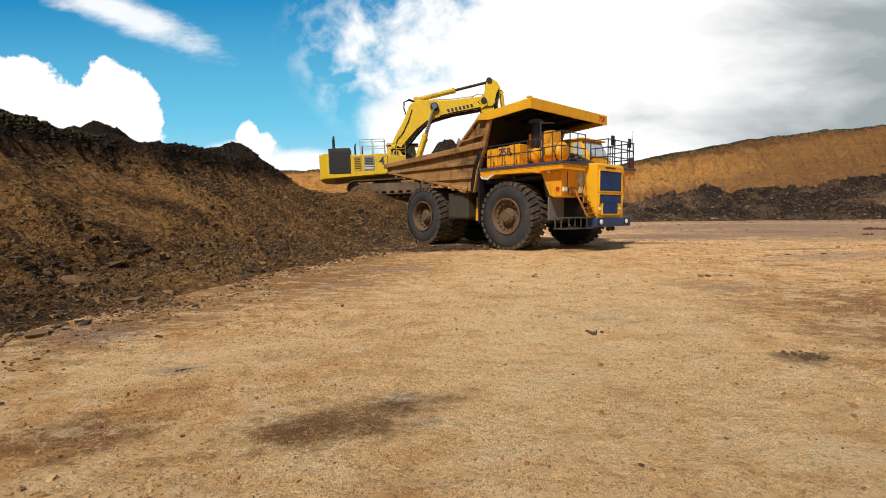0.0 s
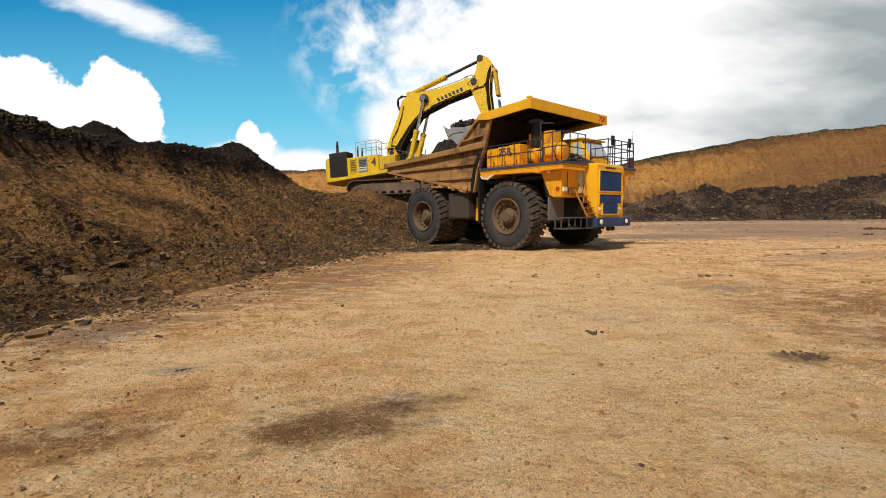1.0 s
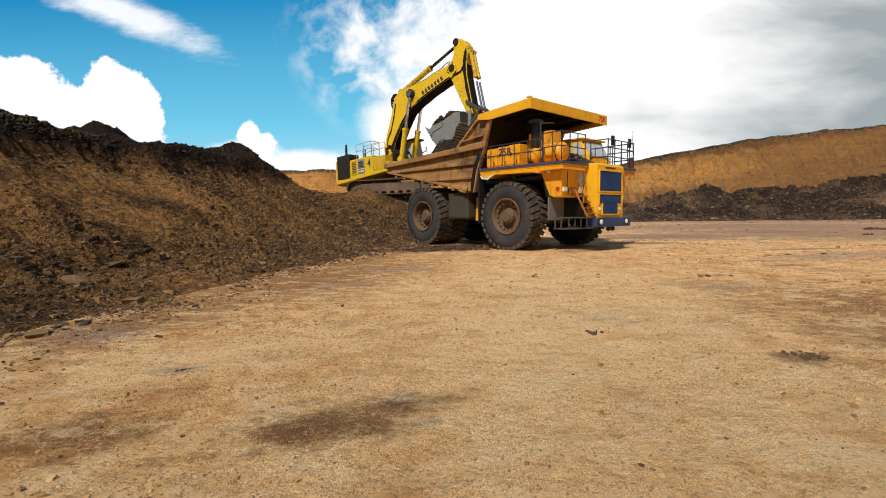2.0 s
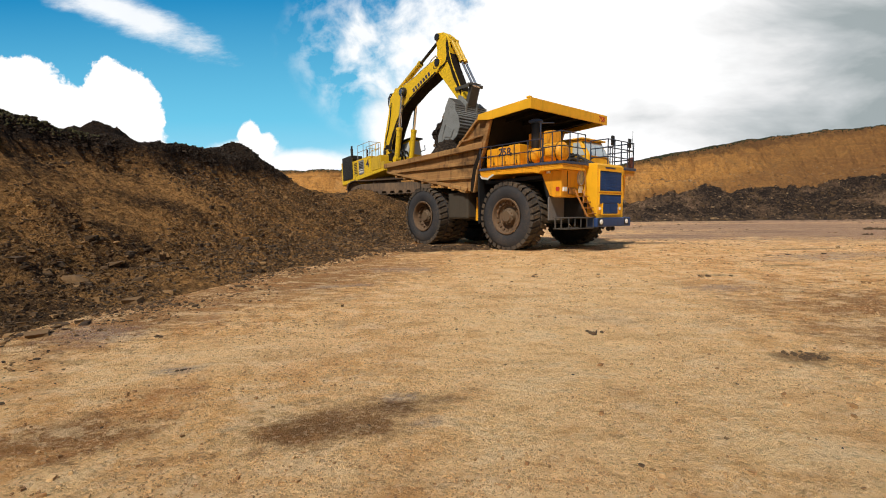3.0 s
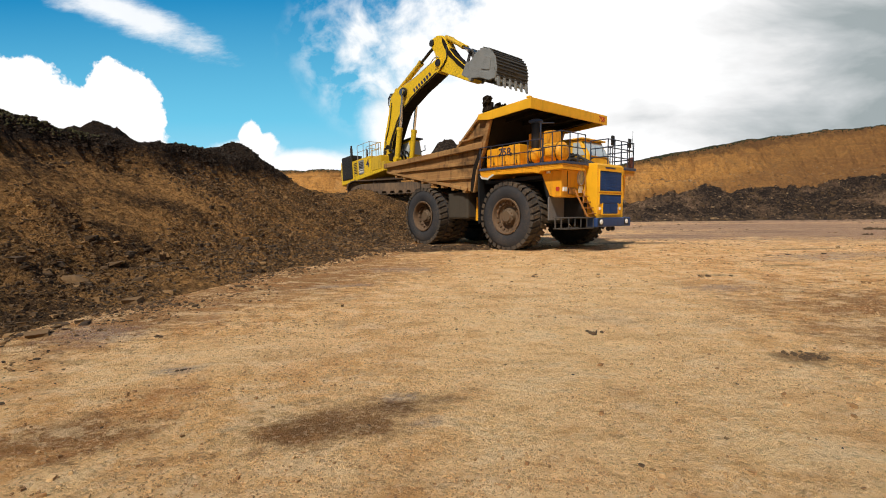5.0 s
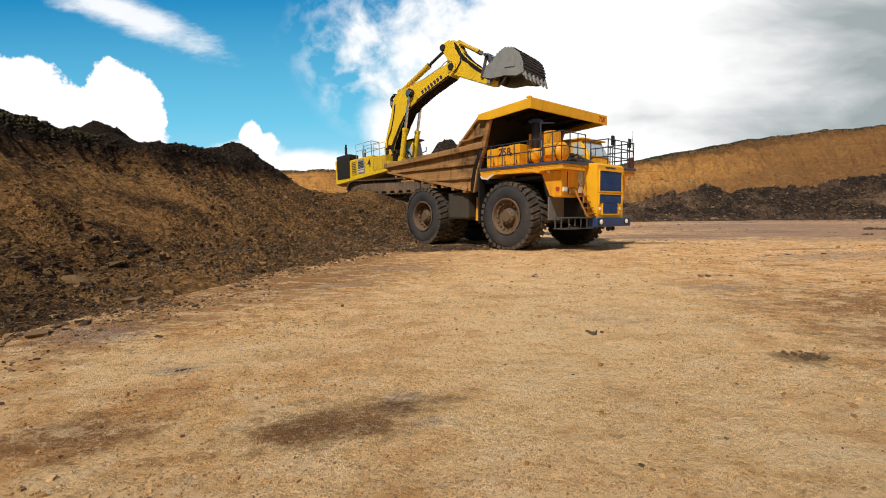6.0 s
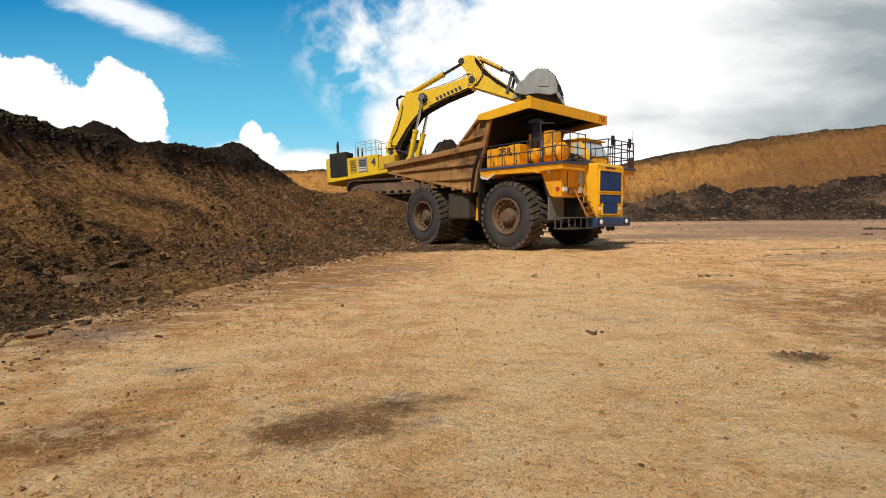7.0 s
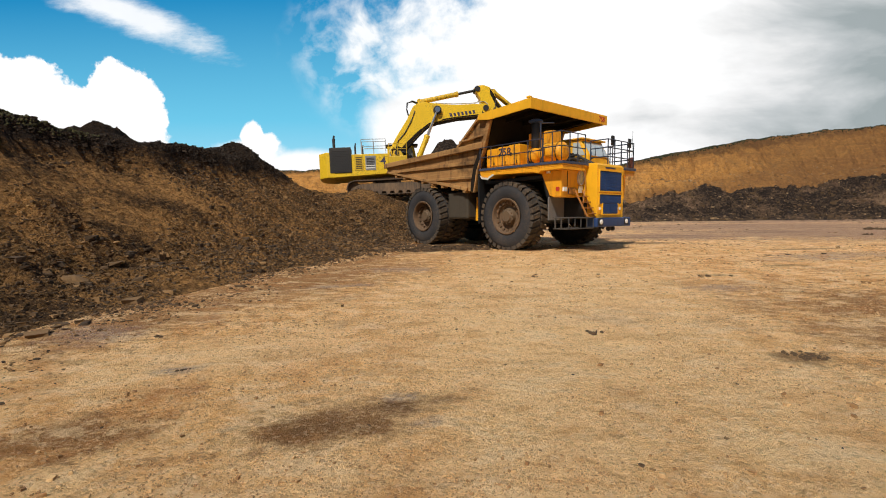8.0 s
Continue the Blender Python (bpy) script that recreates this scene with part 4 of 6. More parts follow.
    l.new(n_math(n, l, "SUBTRACT", px, n_math(n, l, "MULTIPLY", n_math(n, l, "ABSOLUTE", n_math(n, l, "SUBTRACT", pz, 0.20)), 0.9)), gx.inputs["Value"])
    g = n_math(n, l, "ADD", gx.outputs[0], n_math(n, l, "MULTIPLY", n_math(n, l, "SUBTRACT", shade_n, 0.5), 1.6))
    white = n_ramp(n, l, g, (0.10, (1.1, 1.1, 1.1)), (0.30, (0.90, 0.90, 0.90)), (0.50, (0.60, 0.63, 0.64)), (0.72, (0.36, 0.41, 0.42)))
    puffs = n_mix(n, l, n_ramp(n, l, n_noise(n, l, pv, 5, 6, 0.6), (0.35, 0.0), (0.6, 1.0)), white, n_mix(n, l, 0.12, white, (0.5, 0.55, 0.6)))
    col = n_mix(n, l, cloud, blue, puffs)
    em = n.new("ShaderNodeEmission")
    l.new(col, em.inputs["Color"])
    em.inputs["Strength"].default_value = 1.0
    out = n.new("ShaderNodeOutputMaterial")
    l.new(em.outputs[0], out.inputs["Surface"])
    R = 1400
    az, el = np.meshgrid(np.linspace(radians(-62), radians(62), 60), np.linspace(radians(-3), radians(44), 30))
    X, Y, Z = R * np.sin(az) * np.cos(el), R * np.cos(az) * np.cos(el), R * np.sin(el)
    ob = grid_mesh("backdrop", X, Y, Z, m)
    ob.matrix_basis = pose(0, 0, 1.5)
    tagged(ob, "blue sky with white cumulus and a grey cloud bank", "sky", kind="structure")
    return ob


make_ground()
make_heap()
make_bank()
make_rubble()
make_mounds()
make_grit()
make_far_crumbs()
SKY = make_sky()


# ---- haul truck ----
def letters(name, text, size, mat, parent, m, label=""):
    """Raised lettering with the built-in font, as a mesh."""
    cu = bpy.data.curves.new(name, "FONT")
    cu.body, cu.size, cu.extrude, cu.offset = text, size, 0.004, 0.012 * size
    cu.align_x, cu.align_y = "CENTER", "CENTER"
    tmp = new("lettering", cu)
    dg = bpy.context.evaluated_depsgraph_get()
    me = bpy.data.meshes.new_from_object(tmp.evaluated_get(dg))
    bpy.data.objects.remove(tmp)
    me.materials.clear()
    me.materials.append(mat)
    ob = new(name, me)
    ob.parent, ob.matrix_basis = parent, m
    return tagged(ob, label) if label else ob


def tyre_wheel(parent, x, y, side, R=1.35, W=0.86, dish=0.0):
    """A wheel whose outer face is at y; side -1 is the truck's right. The wheel's mesh is its hub."""
    base = pose(x, y, R) @ Matrix.Diagonal((1, side, 1, 1))
    hub = BM()
    lathe(hub, [(0.02, 0.02 - dish), (0.20, 0.02 - dish), (0.24, -0.04 - dish), (0.30, -0.08 - dish), (0.33, -0.22 - dish), (0.40, -0.26 - dish)], 28)
    for i in range(12):
        a = 2 * math.pi * i / 12
        rod(hub, (0.27 * math.cos(a), -0.10 - dish, 0.27 * math.sin(a)), (0.27 * math.cos(a), -0.03 - dish, 0.27 * math.sin(a)), 0.028, 6)
    w = part("wheel", hub, M_HUB, parent, smooth=False, m=base)
    t = BM()
    lathe(t, [(0.70, -0.04), (0.76, 0.0), (0.92, 0.035), (1.08, 0.03), (1.20, -0.02), (1.275, -0.07), (1.305, -0.18), (1.312, -W / 2), (1.305, -W + 0.18), (1.275, -W + 0.07), (1.20, -W + 0.02), (1.08, -W - 0.03), (0.92, -W - 0.03), (0.76, -W), (0.70, -W + 0.04)], 56, cap=False)
    part("tyre", t, M_RUBBER, w, "worn grey rubber tyre", True)
    tr = BM()
    n = 31
    for i in range(n):
        for half, off in ((0, 0.0), (1, 0.5)):
            a = 2 * math.pi * (i + off) / n
            k = 0.148
            y0, y1 = (0.0, -W * 0.44) if half == 0 else (-W * 0.56, -W)
            vs = []
            for yy, da, rr in ((y0, -0.035, 1.345), (y1, 0.045, 1.352)) if half == 0 else ((y0, 0.045, 1.352), (y1, -0.035, 1.345)):
                for s in (-1, 1):
                    for lo in (0, 1):
                        r2 = rr if lo == 0 else 1.29
                        if lo == 1 and (yy == 0.0 or yy == -W):
                            r2 = 1.20
                        aa = a + da + s * k * (0.42 if lo == 0 else 0.56)
                        vs.append(tr.verts.new((r2 * math.cos(aa), yy + (0.0 if abs(yy + W / 2) < W * 0.3 else (0.02 if half == 0 else -0.02)), r2 * math.sin(aa))))
            # order: end0: (-,top)(-,low)(+,top)(+,low), end1 the same
            q = vs
            for f in ((0, 2, 6, 4), (0, 4, 5, 1), (2, 3, 7, 6), (0, 1, 3, 2), (4, 6, 7, 5)):
                tr.faces.new([q[j] for j in f])
    bmesh.ops.recalc_face_normals(tr, faces=tr.faces[:])
    part("tread", tr, M_TREAD, w, "dusty lugged tread")
    r = BM()
    lathe(r, [(0.66, -0.10), (0.715, 0.02), (0.70, 0.035), (0.655, 0.03), (0.63, -0.02), (0.60, -0.10 - dish), (0.52, -0.16 - dish), (0.50, -0.22 - dish), (0.36, -0.25 - dish), (0.30, -0.25 - dish)], 48, cap=False)
    for i in range(16):
        a = 2 * math.pi * i / 16
        box(r, -0.045, 0.045, -0.20 - dish, -0.075 - dish, -0.05, 0.05, 0, pose(0.545 * math.cos(a), 0, 0.545 * math.sin(a), 0, -math.degrees(a), 0))
    part("rim", r, M_RIM, w, "rusty orange rim with bolted wedges", False)
    return w


def railing(bm, pts, z0, heights, posts, r=0.019):
    """Rails at the heights above z0 along pts, with a post every so often."""
    for h in heights:
        pipe(bm, [(x, y, z0 + h) for x, y in pts], r)
    for (ax, ay), (bx, by) in zip(pts, pts[1:]):
        k = max(1, round(math.hypot(bx - ax, by - ay) / posts))
        for i in range(k + 1):
            x, y = ax + (bx - ax) * i / k, ay + (by - ay) * i / k
            rod(bm, (x, y, z0), (x, y, z0 + max(heights)), r)
    return bm


def make_truck():
    T = thing("haul_truck", pose(4.427, 19.544, -0.02, 0, 0, -49.0), "orange mining haul truck with dusty dump body and blue trim", "dump truck")
    # chassis
    b = BM()
    for s in (-1, 1):
        box(b, -6.6, 2.5, s * 0.75 - 0.16, s * 0.75 + 0.16, 1.25, 1.85, 0.03)
    box(b, -0.45, 0.45, -1.7, 1.7, 1.0, 1.6, 0.08)
    box(b, -5.8, -4.6, -1.3, 1.3, 0.85, 1.85, 0.25)
    rod(b, (-5.23, -1.9, 1.35), (-5.23, 1.9, 1.35), 0.45, 20)
    box(b, -0.9, 2.2, -0.9, 0.9, 1.5, 3.0, 0.05)
    part("chassis", b, M_BLACK, T, "black greasy steel chassis and axles")
    for x in (0.0,):
        tyre_wheel(T, x, -2.6, -1)
        tyre_wheel(T, x, 2.6, 1)
    for s in (-1, 1):
        tyre_wheel(T, -5.23, s * 2.58, -1 if s < 0 else 1, dish=0.12)
        tyre_wheel(T, -5.23, s * 1.64, -1 if s < 0 else 1, dish=0.12)

    # dump body: two sides, floor, front wall
    side = [(-8.35, 3.64), (-8.38, 4.05), (-2.9, 4.27), (-1.46, 5.46), (-0.86, 5.46), (-1.25, 4.1), (-1.62, 3.26), (-1.80, 2.36), (-2.3, 2.44)]
    for s in (-1, 1):
        y0, y1 = sorted((s * 2.44, s * 2.36))
        body_side = part("body_side", prism(BM(), side, y0, y1), M_BODY, T, "dusty ochre dump body side")
        a, c = sorted((s * 2.62, s * 2.438))
        part("top_rail", prism(BM(), [(-8.40, 3.83), (-8.42, 4.06), (-2.9, 4.29), (-1.28, 4.37), (-1.30, 4.12), (-2.9, 4.05)], a, c, 0.02), M_BODY, body_side)
        for z0, z1, x0, x1, t in ((3.50, 3.66, -7.9, -1.52, 0.10), (2.92, 3.05, -4.9, -1.72, 0.10)):
            a, c = sorted((s * (2.44 + t), s * 2.438))
            part("rib", prism(BM(), [(x0, z0 + 0.03), (x0, z1 + 0.02), (x1, z1), (x1, z0)], a, c, 0.02), M_BODY, body_side)
        a, c = sorted((s * 2.53, s * 2.438))
        part("rib", prism(BM(), [(-8.3, 3.58), (-8.3, 3.68), (-2.25, 2.56), (-2.3, 2.42)], a, c, 0.015), M_BODY, body_side)
        a, c = sorted((s * 2.56, s * 2.438))
        part("rib", prism(BM(), [(-2.02, 2.36), (-1.80, 2.34), (-1.60, 3.26), (-1.22, 4.1), (-0.86, 5.2), (-1.06, 5.2), (-1.42, 4.1), (-1.82, 3.3)], a, c, 0.02), M_BODY, body_side)
        part("grime_plate", prism(BM(), [(-2.0, 2.40), (-1.86, 2.36), (-1.66, 3.26), (-1.28, 4.08), (-1.46, 4.08), (-1.78, 3.5), (-1.95, 2.9)], *sorted((s * 2.575, s * 2.559))), M_GRIME_SHADE, body_side, "black greasy plate")
        part("rib", prism(BM(), [(-2.95, 4.28), (-2.85, 4.24), (-1.40, 5.44), (-1.52, 5.46)], a, c, 0.015), M_BODY, body_side)
        part("rib", prism(BM(), [(-2.72, 4.55), (-2.72, 4.47), (-1.10, 4.62), (-1.08, 4.70)], a, c, 0.015), M_BODY, body_side)
        for i in range(8):
            x = -7.6 + i * 0.72
            zz = 3.62 - (x + 8.3) * 0.187
            a, c = sorted((s * 2.50, s * 2.2))
            part("floor_beam", box(BM(), x, x + 0.17, a, c, zz - 0.20, zz - 0.05, 0.02), M_BODY, T, "weathered floor beam end")
    floor = [(-8.35, 3.62), (-2.3, 2.42), (-1.8, 2.36), (-1.8, 2.48), (-2.25, 2.54), (-8.35, 3.74)]
    part("body_floor", prism(BM(), floor, -2.36, 2.36), M_BODY, T)
    # the wall's near-black colour holds the shade the canopy casts on it
    part("front_wall", prism(BM(), [(-1.80, 2.36), (-0.80, 5.44), (-0.92, 5.44), (-1.92, 2.40)], -2.36, 2.36), M_GRIME_SHADE, T, "soot-blackened front wall of the dump body")
    # canopy over the cab, with a folded lip
    can = BM()
    top = [(-1.46, 5.47), (1.17, 5.63), (1.17, 5.55), (-1.46, 5.39)]
    prism(can, top, -2.62, 2.62)
    prism(can, [(-1.5, 5.25), (-1.46, 5.47), (1.20, 5.65), (1.20, 5.29), (1.15, 5.29), (-0.86, 5.17)], -2.66, -2.60, 0.01)
    prism(can, [(-1.5, 5.25), (-1.46, 5.47), (1.20, 5.65), (1.20, 5.29), (1.15, 5.29), (-0.86, 5.17)], 2.60, 2.66, 0.01)
    box(can, 1.15, 1.21, -2.66, 2.66, 5.27, 5.67, 0.012)
    box(can, 1.00, 1.16, -2.66, -2.50, 5.66, 5.73, 0.02)
    canopy = part("canopy", can, M_CANOPY, T, "yellow sheet-metal cab canopy")
    # dark sheet and beams put the shade under the canopy into colour
    part("canopy_shade_sheet", prism(BM(), [(-0.88, 5.36), (1.145, 5.50), (1.145, 5.545), (-0.88, 5.42)], -2.595, 2.595), M_GRIME_SHADE, canopy, "soot-blackened canopy underside")
    for y in (-1.6, -0.5, 0.6, 1.7):
        part("canopy_beam", prism(BM(), [(-0.9, 5.18), (1.14, 5.34), (1.14, 5.545), (-0.9, 5.42)], y - 0.06, y + 0.06), M_GRIME_SHADE, canopy)
    letters("number", "758", 0.30, M_RED, canopy, pose(1.214, 2.22, 5.46, 90, 0, 90), "red painted fleet number")

    # decks and fenders
    b = BM()
    box(b, -1.42, 2.55, -2.60, -0.95, 3.10, 3.26, 0.02)
    box(b, -1.3, 2.55, 0.95, 2.60, 3.10, 3.26, 0.02)
    box(b, -1.3, 1.4, -0.95, 0.95, 3.12, 3.24)
    part("deck", b, M_ORANGE, T)
    part("deck_stripe", box(BM(), -1.45, 2.58, -2.64, -2.604, 3.19, 3.28, 0.008), M_STRIPE, T, "blue painted deck edge")
    part("deck_stripe", box(BM(), 2.554, 2.59, -2.60, -1.0, 3.19, 3.28, 0.008), M_STRIPE, T, "blue painted deck edge")
    part("deck_stripe", box(BM(), 2.554, 2.62, 1.05, 2.60, 3.17, 3.28, 0.008), M_STRIPE, T, "blue painted deck edge")
    for s in (-1, 1):
        a, c = sorted((s * 2.6, s * 1.15))
        part("fender", prism(BM(), [(-1.42, 3.10), (-1.30, 2.90), (-0.95, 2.86), (-0.7, 2.99), (1.25, 2.96), (1.55, 2.90), (1.62, 2.98), (2.55, 3.0), (2.55, 3.10)], a, c, 0.015), M_ORANGE, T)
        part("fender_lip", prism(BM(), [(-1.40, 3.02), (-1.30, 2.86), (-0.95, 2.82), (-0.62, 2.98), (-0.70, 3.02), (-0.98, 2.90), (-1.26, 2.93)], *sorted((s * 2.625, s * 2.602))), M_WHITE, T, "pale worn fender lip")
        a, c = sorted((s * 2.30, s * 1.12))
        part("fender_box", prism(BM(), [(1.40, 2.99), (1.80, 2.10), (2.0, 2.03), (2.28, 2.05), (2.33, 2.99)], a, c, 0.04), M_ORANGE, T)
        a, c = sorted((s * 2.5, s * 1.2))
        part("splash_guard", box(BM(), -1.62, -1.54, a, c, 1.05, 3.1), M_BLACK, T, "black rubber splash guard")
        part("wheel_arch", prism(BM(), [(-1.5, 2.95), (-1.2, 2.80), (1.2, 2.86), (1.5, 2.86), (1.75, 2.05), (1.62, 2.05), (1.40, 2.74), (-1.5, 2.68)], *sorted((s * 2.2, s * 1.25))), M_BLACK, T)
        # tall oval headlight on the fender front
        yh = 1.14 if s < 0 else 1.42
        h = BM()
        lathe(h, [(0.25, 2.31), (0.25, 2.385), (0.225, 2.40), (0.215, 2.36)], 28, "X")
        bmesh.ops.transform(h, matrix=Matrix.Translation((0, s * yh, 2.76)) @ Matrix.Diagonal((1, 0.78, 1.12, 1)), verts=h.verts[:])
        hl = part("headlight", h, M_WHITE, T, "oval glass headlight in a pale ring")
        g = BM()
        lathe(g, [(0.215, 2.355), (0.17, 2.385), (0.10, 2.40), (0.02, 2.405)], 28, "X")
        bmesh.ops.transform(g, matrix=Matrix.Translation((0, s * yh, 2.76)) @ Matrix.Diagonal((1, 0.78, 1.12, 1)), verts=g.verts[:])
        part("lens", g, M_LENS, hl, smooth=True)
    # box lamp and plates on the fender box
    part("side_lamp", box(BM(), 2.26, 2.35, -2.20, -1.98, 2.24, 2.40, 0.015), M_LAMP, T, "white square side lamp")
    part("side_lamp", box(BM(), 2.10, 2.24, -2.34, -2.30, 2.26, 2.40, 0.012), M_RED, T, "red side lamp")
    vent = part("vent", box(BM(), 2.30, 2.335, -1.88, -1.38, 2.14, 2.38, 0.004), M_DARKM, T, "dark slatted vent")
    for i in range(6):
        part("slat", box(BM(), 2.334, 2.35, -1.86 + 0.08 * i, -1.82 + 0.08 * i, 2.15, 2.37), M_LADDER, vent)
    part("plate", box(BM(), 2.325, 2.345, -1.24, -0.99, 2.20, 2.46, 0.004), M_WHITE, T, "pale square plate with worn markings")
    part("fender_seam", box(BM(), 2.326, 2.338, -1.98, -1.95, 2.42, 2.97), M_GRIME_SHADE, T)
    part("marker_lamp", box(BM(), 1.7, 1.86, -2.36, -2.28, 2.90, 2.98, 0.015), M_LAMP, T)
    part("mud_flap", box(BM(), 1.72, 1.77, -2.28, -1.3, 1.20, 2.05, 0.01), plain("grey_rubber", (0.16, 0.15, 0.14), 0.8), T, "grey rubber mud flap")

    # radiator housing with two blue grilles
    hood = BM()
    prism(hood, [(2.52, 1.28), (2.90, 1.26), (2.90, 3.20), (2.84, 3.28), (1.3, 3.34), (1.3, 2.06), (2.26, 2.06)], -0.90, 0.96, 0.03)
    hd = part("radiator_housing", hood, M_CANOPY, T)
    for s in (-1, 1):
        part("housing_cheek", prism(BM(), [(2.26, 3.30), (2.895, 3.22), (2.895, 1.28), (2.78, 1.28)], *sorted((s * 0.965 + 0.03, s * 0.932 + 0.03)), 0.012), M_CANOPY, hd)
    for z0, z1, w in ((2.27, 3.00, 0.80), (1.80, 2.14, 0.80), (1.42, 1.80, 0.56)):
        g = BM()
        box(g, 2.894, 2.915, -w + 0.01, w - 0.03, z0, z1)
        gr = part("grille", g, plain("grille_blue_dark", (0.006, 0.018, 0.075), 0.6) if z0 == 2.27 else M_BLUE, hd, "dark blue radiator grille")
        sl = BM()
        k = int((2 * w) / 0.075)
        for i in range(k):
            y = -w + 0.03 + i * (2 * w - 0.06) / (k - 1)
            box(sl, 2.914, 2.935, y - 0.012, y + 0.012, z0 + 0.015, z1 - 0.015)
        for i in range(int((z1 - z0) / 0.12)):
            box(sl, 2.914, 2.930, -w + 0.02, w - 0.02, z0 + 0.06 + i * 0.12, z0 + 0.075 + i * 0.12)
        part("grille_mesh", sl, M_BLUE, gr)
        fr = BM()
        for a, c, d, e in [(-w - 0.03, -w + 0.01, z0 - 0.03, z1 + 0.03), (w - 0.03, w + 0.01, z0 - 0.03, z1 + 0.03)] + ([(-w, w, z0 - 0.04, z0)] if z0 != 1.80 else []) + ([(-w, w, z1, z1 + 0.04)] if z0 != 1.42 else []):
            box(fr, 2.89, 2.945, a, c, d, e, 0.006)
        part("grille_frame", fr, M_CANOPY, gr)
    for i in range(6):
        part("name_bar", box(BM(), 2.905, 2.916, -0.36 + i * 0.12, -0.27 + i * 0.12, 3.10, 3.16), M_NUM, hd)
    for y in (-0.74, 0.72):
        for k, z in enumerate((1.62, 1.46)):
            part("marker_lamp", box(BM(), 2.90, 2.94, y - 0.05, y + 0.05, z - 0.05, z + 0.05, 0.01), M_LAMP if k == 0 else M_ORANGE, hd)
    # bumper
    bp = BM()
    box(bp, 2.62, 3.05, -1.14, 1.36, 0.94, 1.28, 0.04)
    bumper = part("bumper", bp, M_BLUE, T, "blue steel bumper")
    for y in (-0.88, 0.98):
        g = BM()
        lathe(g, [(0.09, 3.055), (0.09, 3.085), (0.075, 3.095), (0.02, 3.105)], 18, "X", (0, y, 1.13))
        part("fog_lamp", g, M_LAMP, bumper, "round fog lamp")
    for y in (-0.88, 0.98):
        part("lamp_box", box(BM(), 3.045, 3.06, y - 0.17, y + 0.17, 1.0, 1.26, 0.01), M_BLACK, bumper)
    for y in (-0.1, 0.2):
        part("tow_eye", rod(BM(), (2.9, y, 0.86), (2.9, y + 0.06, 0.86), 0.09, 12), M_DARKM, bumper)
    # entry step frame and ladder
    st = BM()
    for z in (0.92, 1.30):
        for x in (2.3, 2.92):
            rod(st, (x, -2.72, z), (x, -1.16, z), 0.02, 8)
        for y in (-2.72, -1.94):
            rod(st, (2.3, y, z), (2.92, y, z), 0.02, 8)
    for i in range(9):
        box(st, 2.3, 2.92, -2.62 + i * 0.17, -2.59 + i * 0.17, 1.285, 1.315)
    for y in (-2.72, -2.35, -1.98, -1.6, -1.18):
        rod(st, (2.92, y, 0.92), (2.92, y, 1.30), 0.018, 8)
    for x in (2.35, 2.6):
        box(st, x, x + 0.04, -2.74, -2.70, 0.92, 1.30)
    part("step_frame", st, M_GREY, T, "bare steel entry step grid")
    lad = BM()
    for y in (-1.50, -1.02):
        pipe(lad, [(2.88, y + 0.02, 1.30), (2.42, y, 2.16), (2.36, y, 2.30)], 0.034)
    for i in range(4):
        k = (i + 0.5) / 4
        box(lad, 2.80 - 0.44 * k, 3.0 - 0.44 * k, -1.50, -1.02, 1.31 + 0.84 * k, 1.35 + 0.84 * k)
    for y in (-1.56, -0.97):
        pipe(lad, [(2.66, y * 0.94, 1.75), (2.62, y * 0.8, 2.40), (2.50, y * 0.72, 3.28)], 0.018)
    part("ladder", lad, M_LADDER, T, "grimy orange entry ladder")
    # cab, on the left deck
    cb = BM()
    prism(cb, [(-0.35, 3.26), (1.72, 3.26), (1.66, 3.95), (1.30, 4.76), (-0.35, 4.78)], 0.46, 2.10, 0.05)
    cab = part("cab", cb, M_CANOPY, T, "yellow driver's cab")
    cab.matrix_basis = pose(0, 0, 3.26) @ Matrix.Diagonal((1, 1, 0.78, 1)) @ pose(0, 0, -3.26)
    part("windscreen", prism(BM(), [(1.69, 3.92), (1.705, 3.92), (1.345, 4.70), (1.33, 4.70)], 0.60, 1.98), M_GLASS, cab)
    part("side_window", prism(BM(), [(0.1, 3.95), (1.52, 3.95), (1.24, 4.62), (0.1, 4.64)], 0.445, 0.46), M_GLASS, cab)
    part("cab_roof", box(BM(), -0.45, 1.45, 0.38, 2.18, 4.77, 4.86, 0.03), M_CANOPY, cab)
    for y in (0.9, 1.5):
        part("wiper", rod(BM(), (1.73, y, 3.93), (1.52, y + 0.3, 4.45), 0.015, 6), M_BLACK, cab)
    part("cab_door", prism(BM(), [(-0.2, 3.32), (0.95, 3.32), (0.95, 4.66), (-0.2, 4.68)], 0.43, 0.452, 0.008), M_CANOPY, cab)
    part("door_handle", box(BM(), 0.02, 0.16, 0.405, 0.43, 3.86, 3.90, 0.008), M_BLACK, cab)
    for k, (y, z) in enumerate(((-0.3, 3.55), (-0.1, 3.7), (0.15, 3.5), (0.3, 3.62))):
        part("pipe", pipe(BM(), [(0.0, y, 3.25), (0.3, y, z), (1.5, y * 0.8, z + 0.05), (2.2, y, 3.3)], 0.05), M_DARKM, T)
    part("engine_cover", box(BM(), -0.7, 1.1, -0.9, 0.40, 3.245, 3.9, 0.06), M_GRIME_SHADE, T)
    # deck boxes, tanks and air cleaner
    for i, (x0, x1, y0, y1, z1) in enumerate(((-1.30, -0.72, -2.32, -1.4, 4.06), (-0.71, -0.13, -2.32, -1.4, 4.09), (-0.12, 0.42, -2.32, -1.4, 4.12))):
        bx = part("deck_box", box(BM(), x0, x1, y0, y1, 3.26, z1, 0.025), M_ORANGE, T)
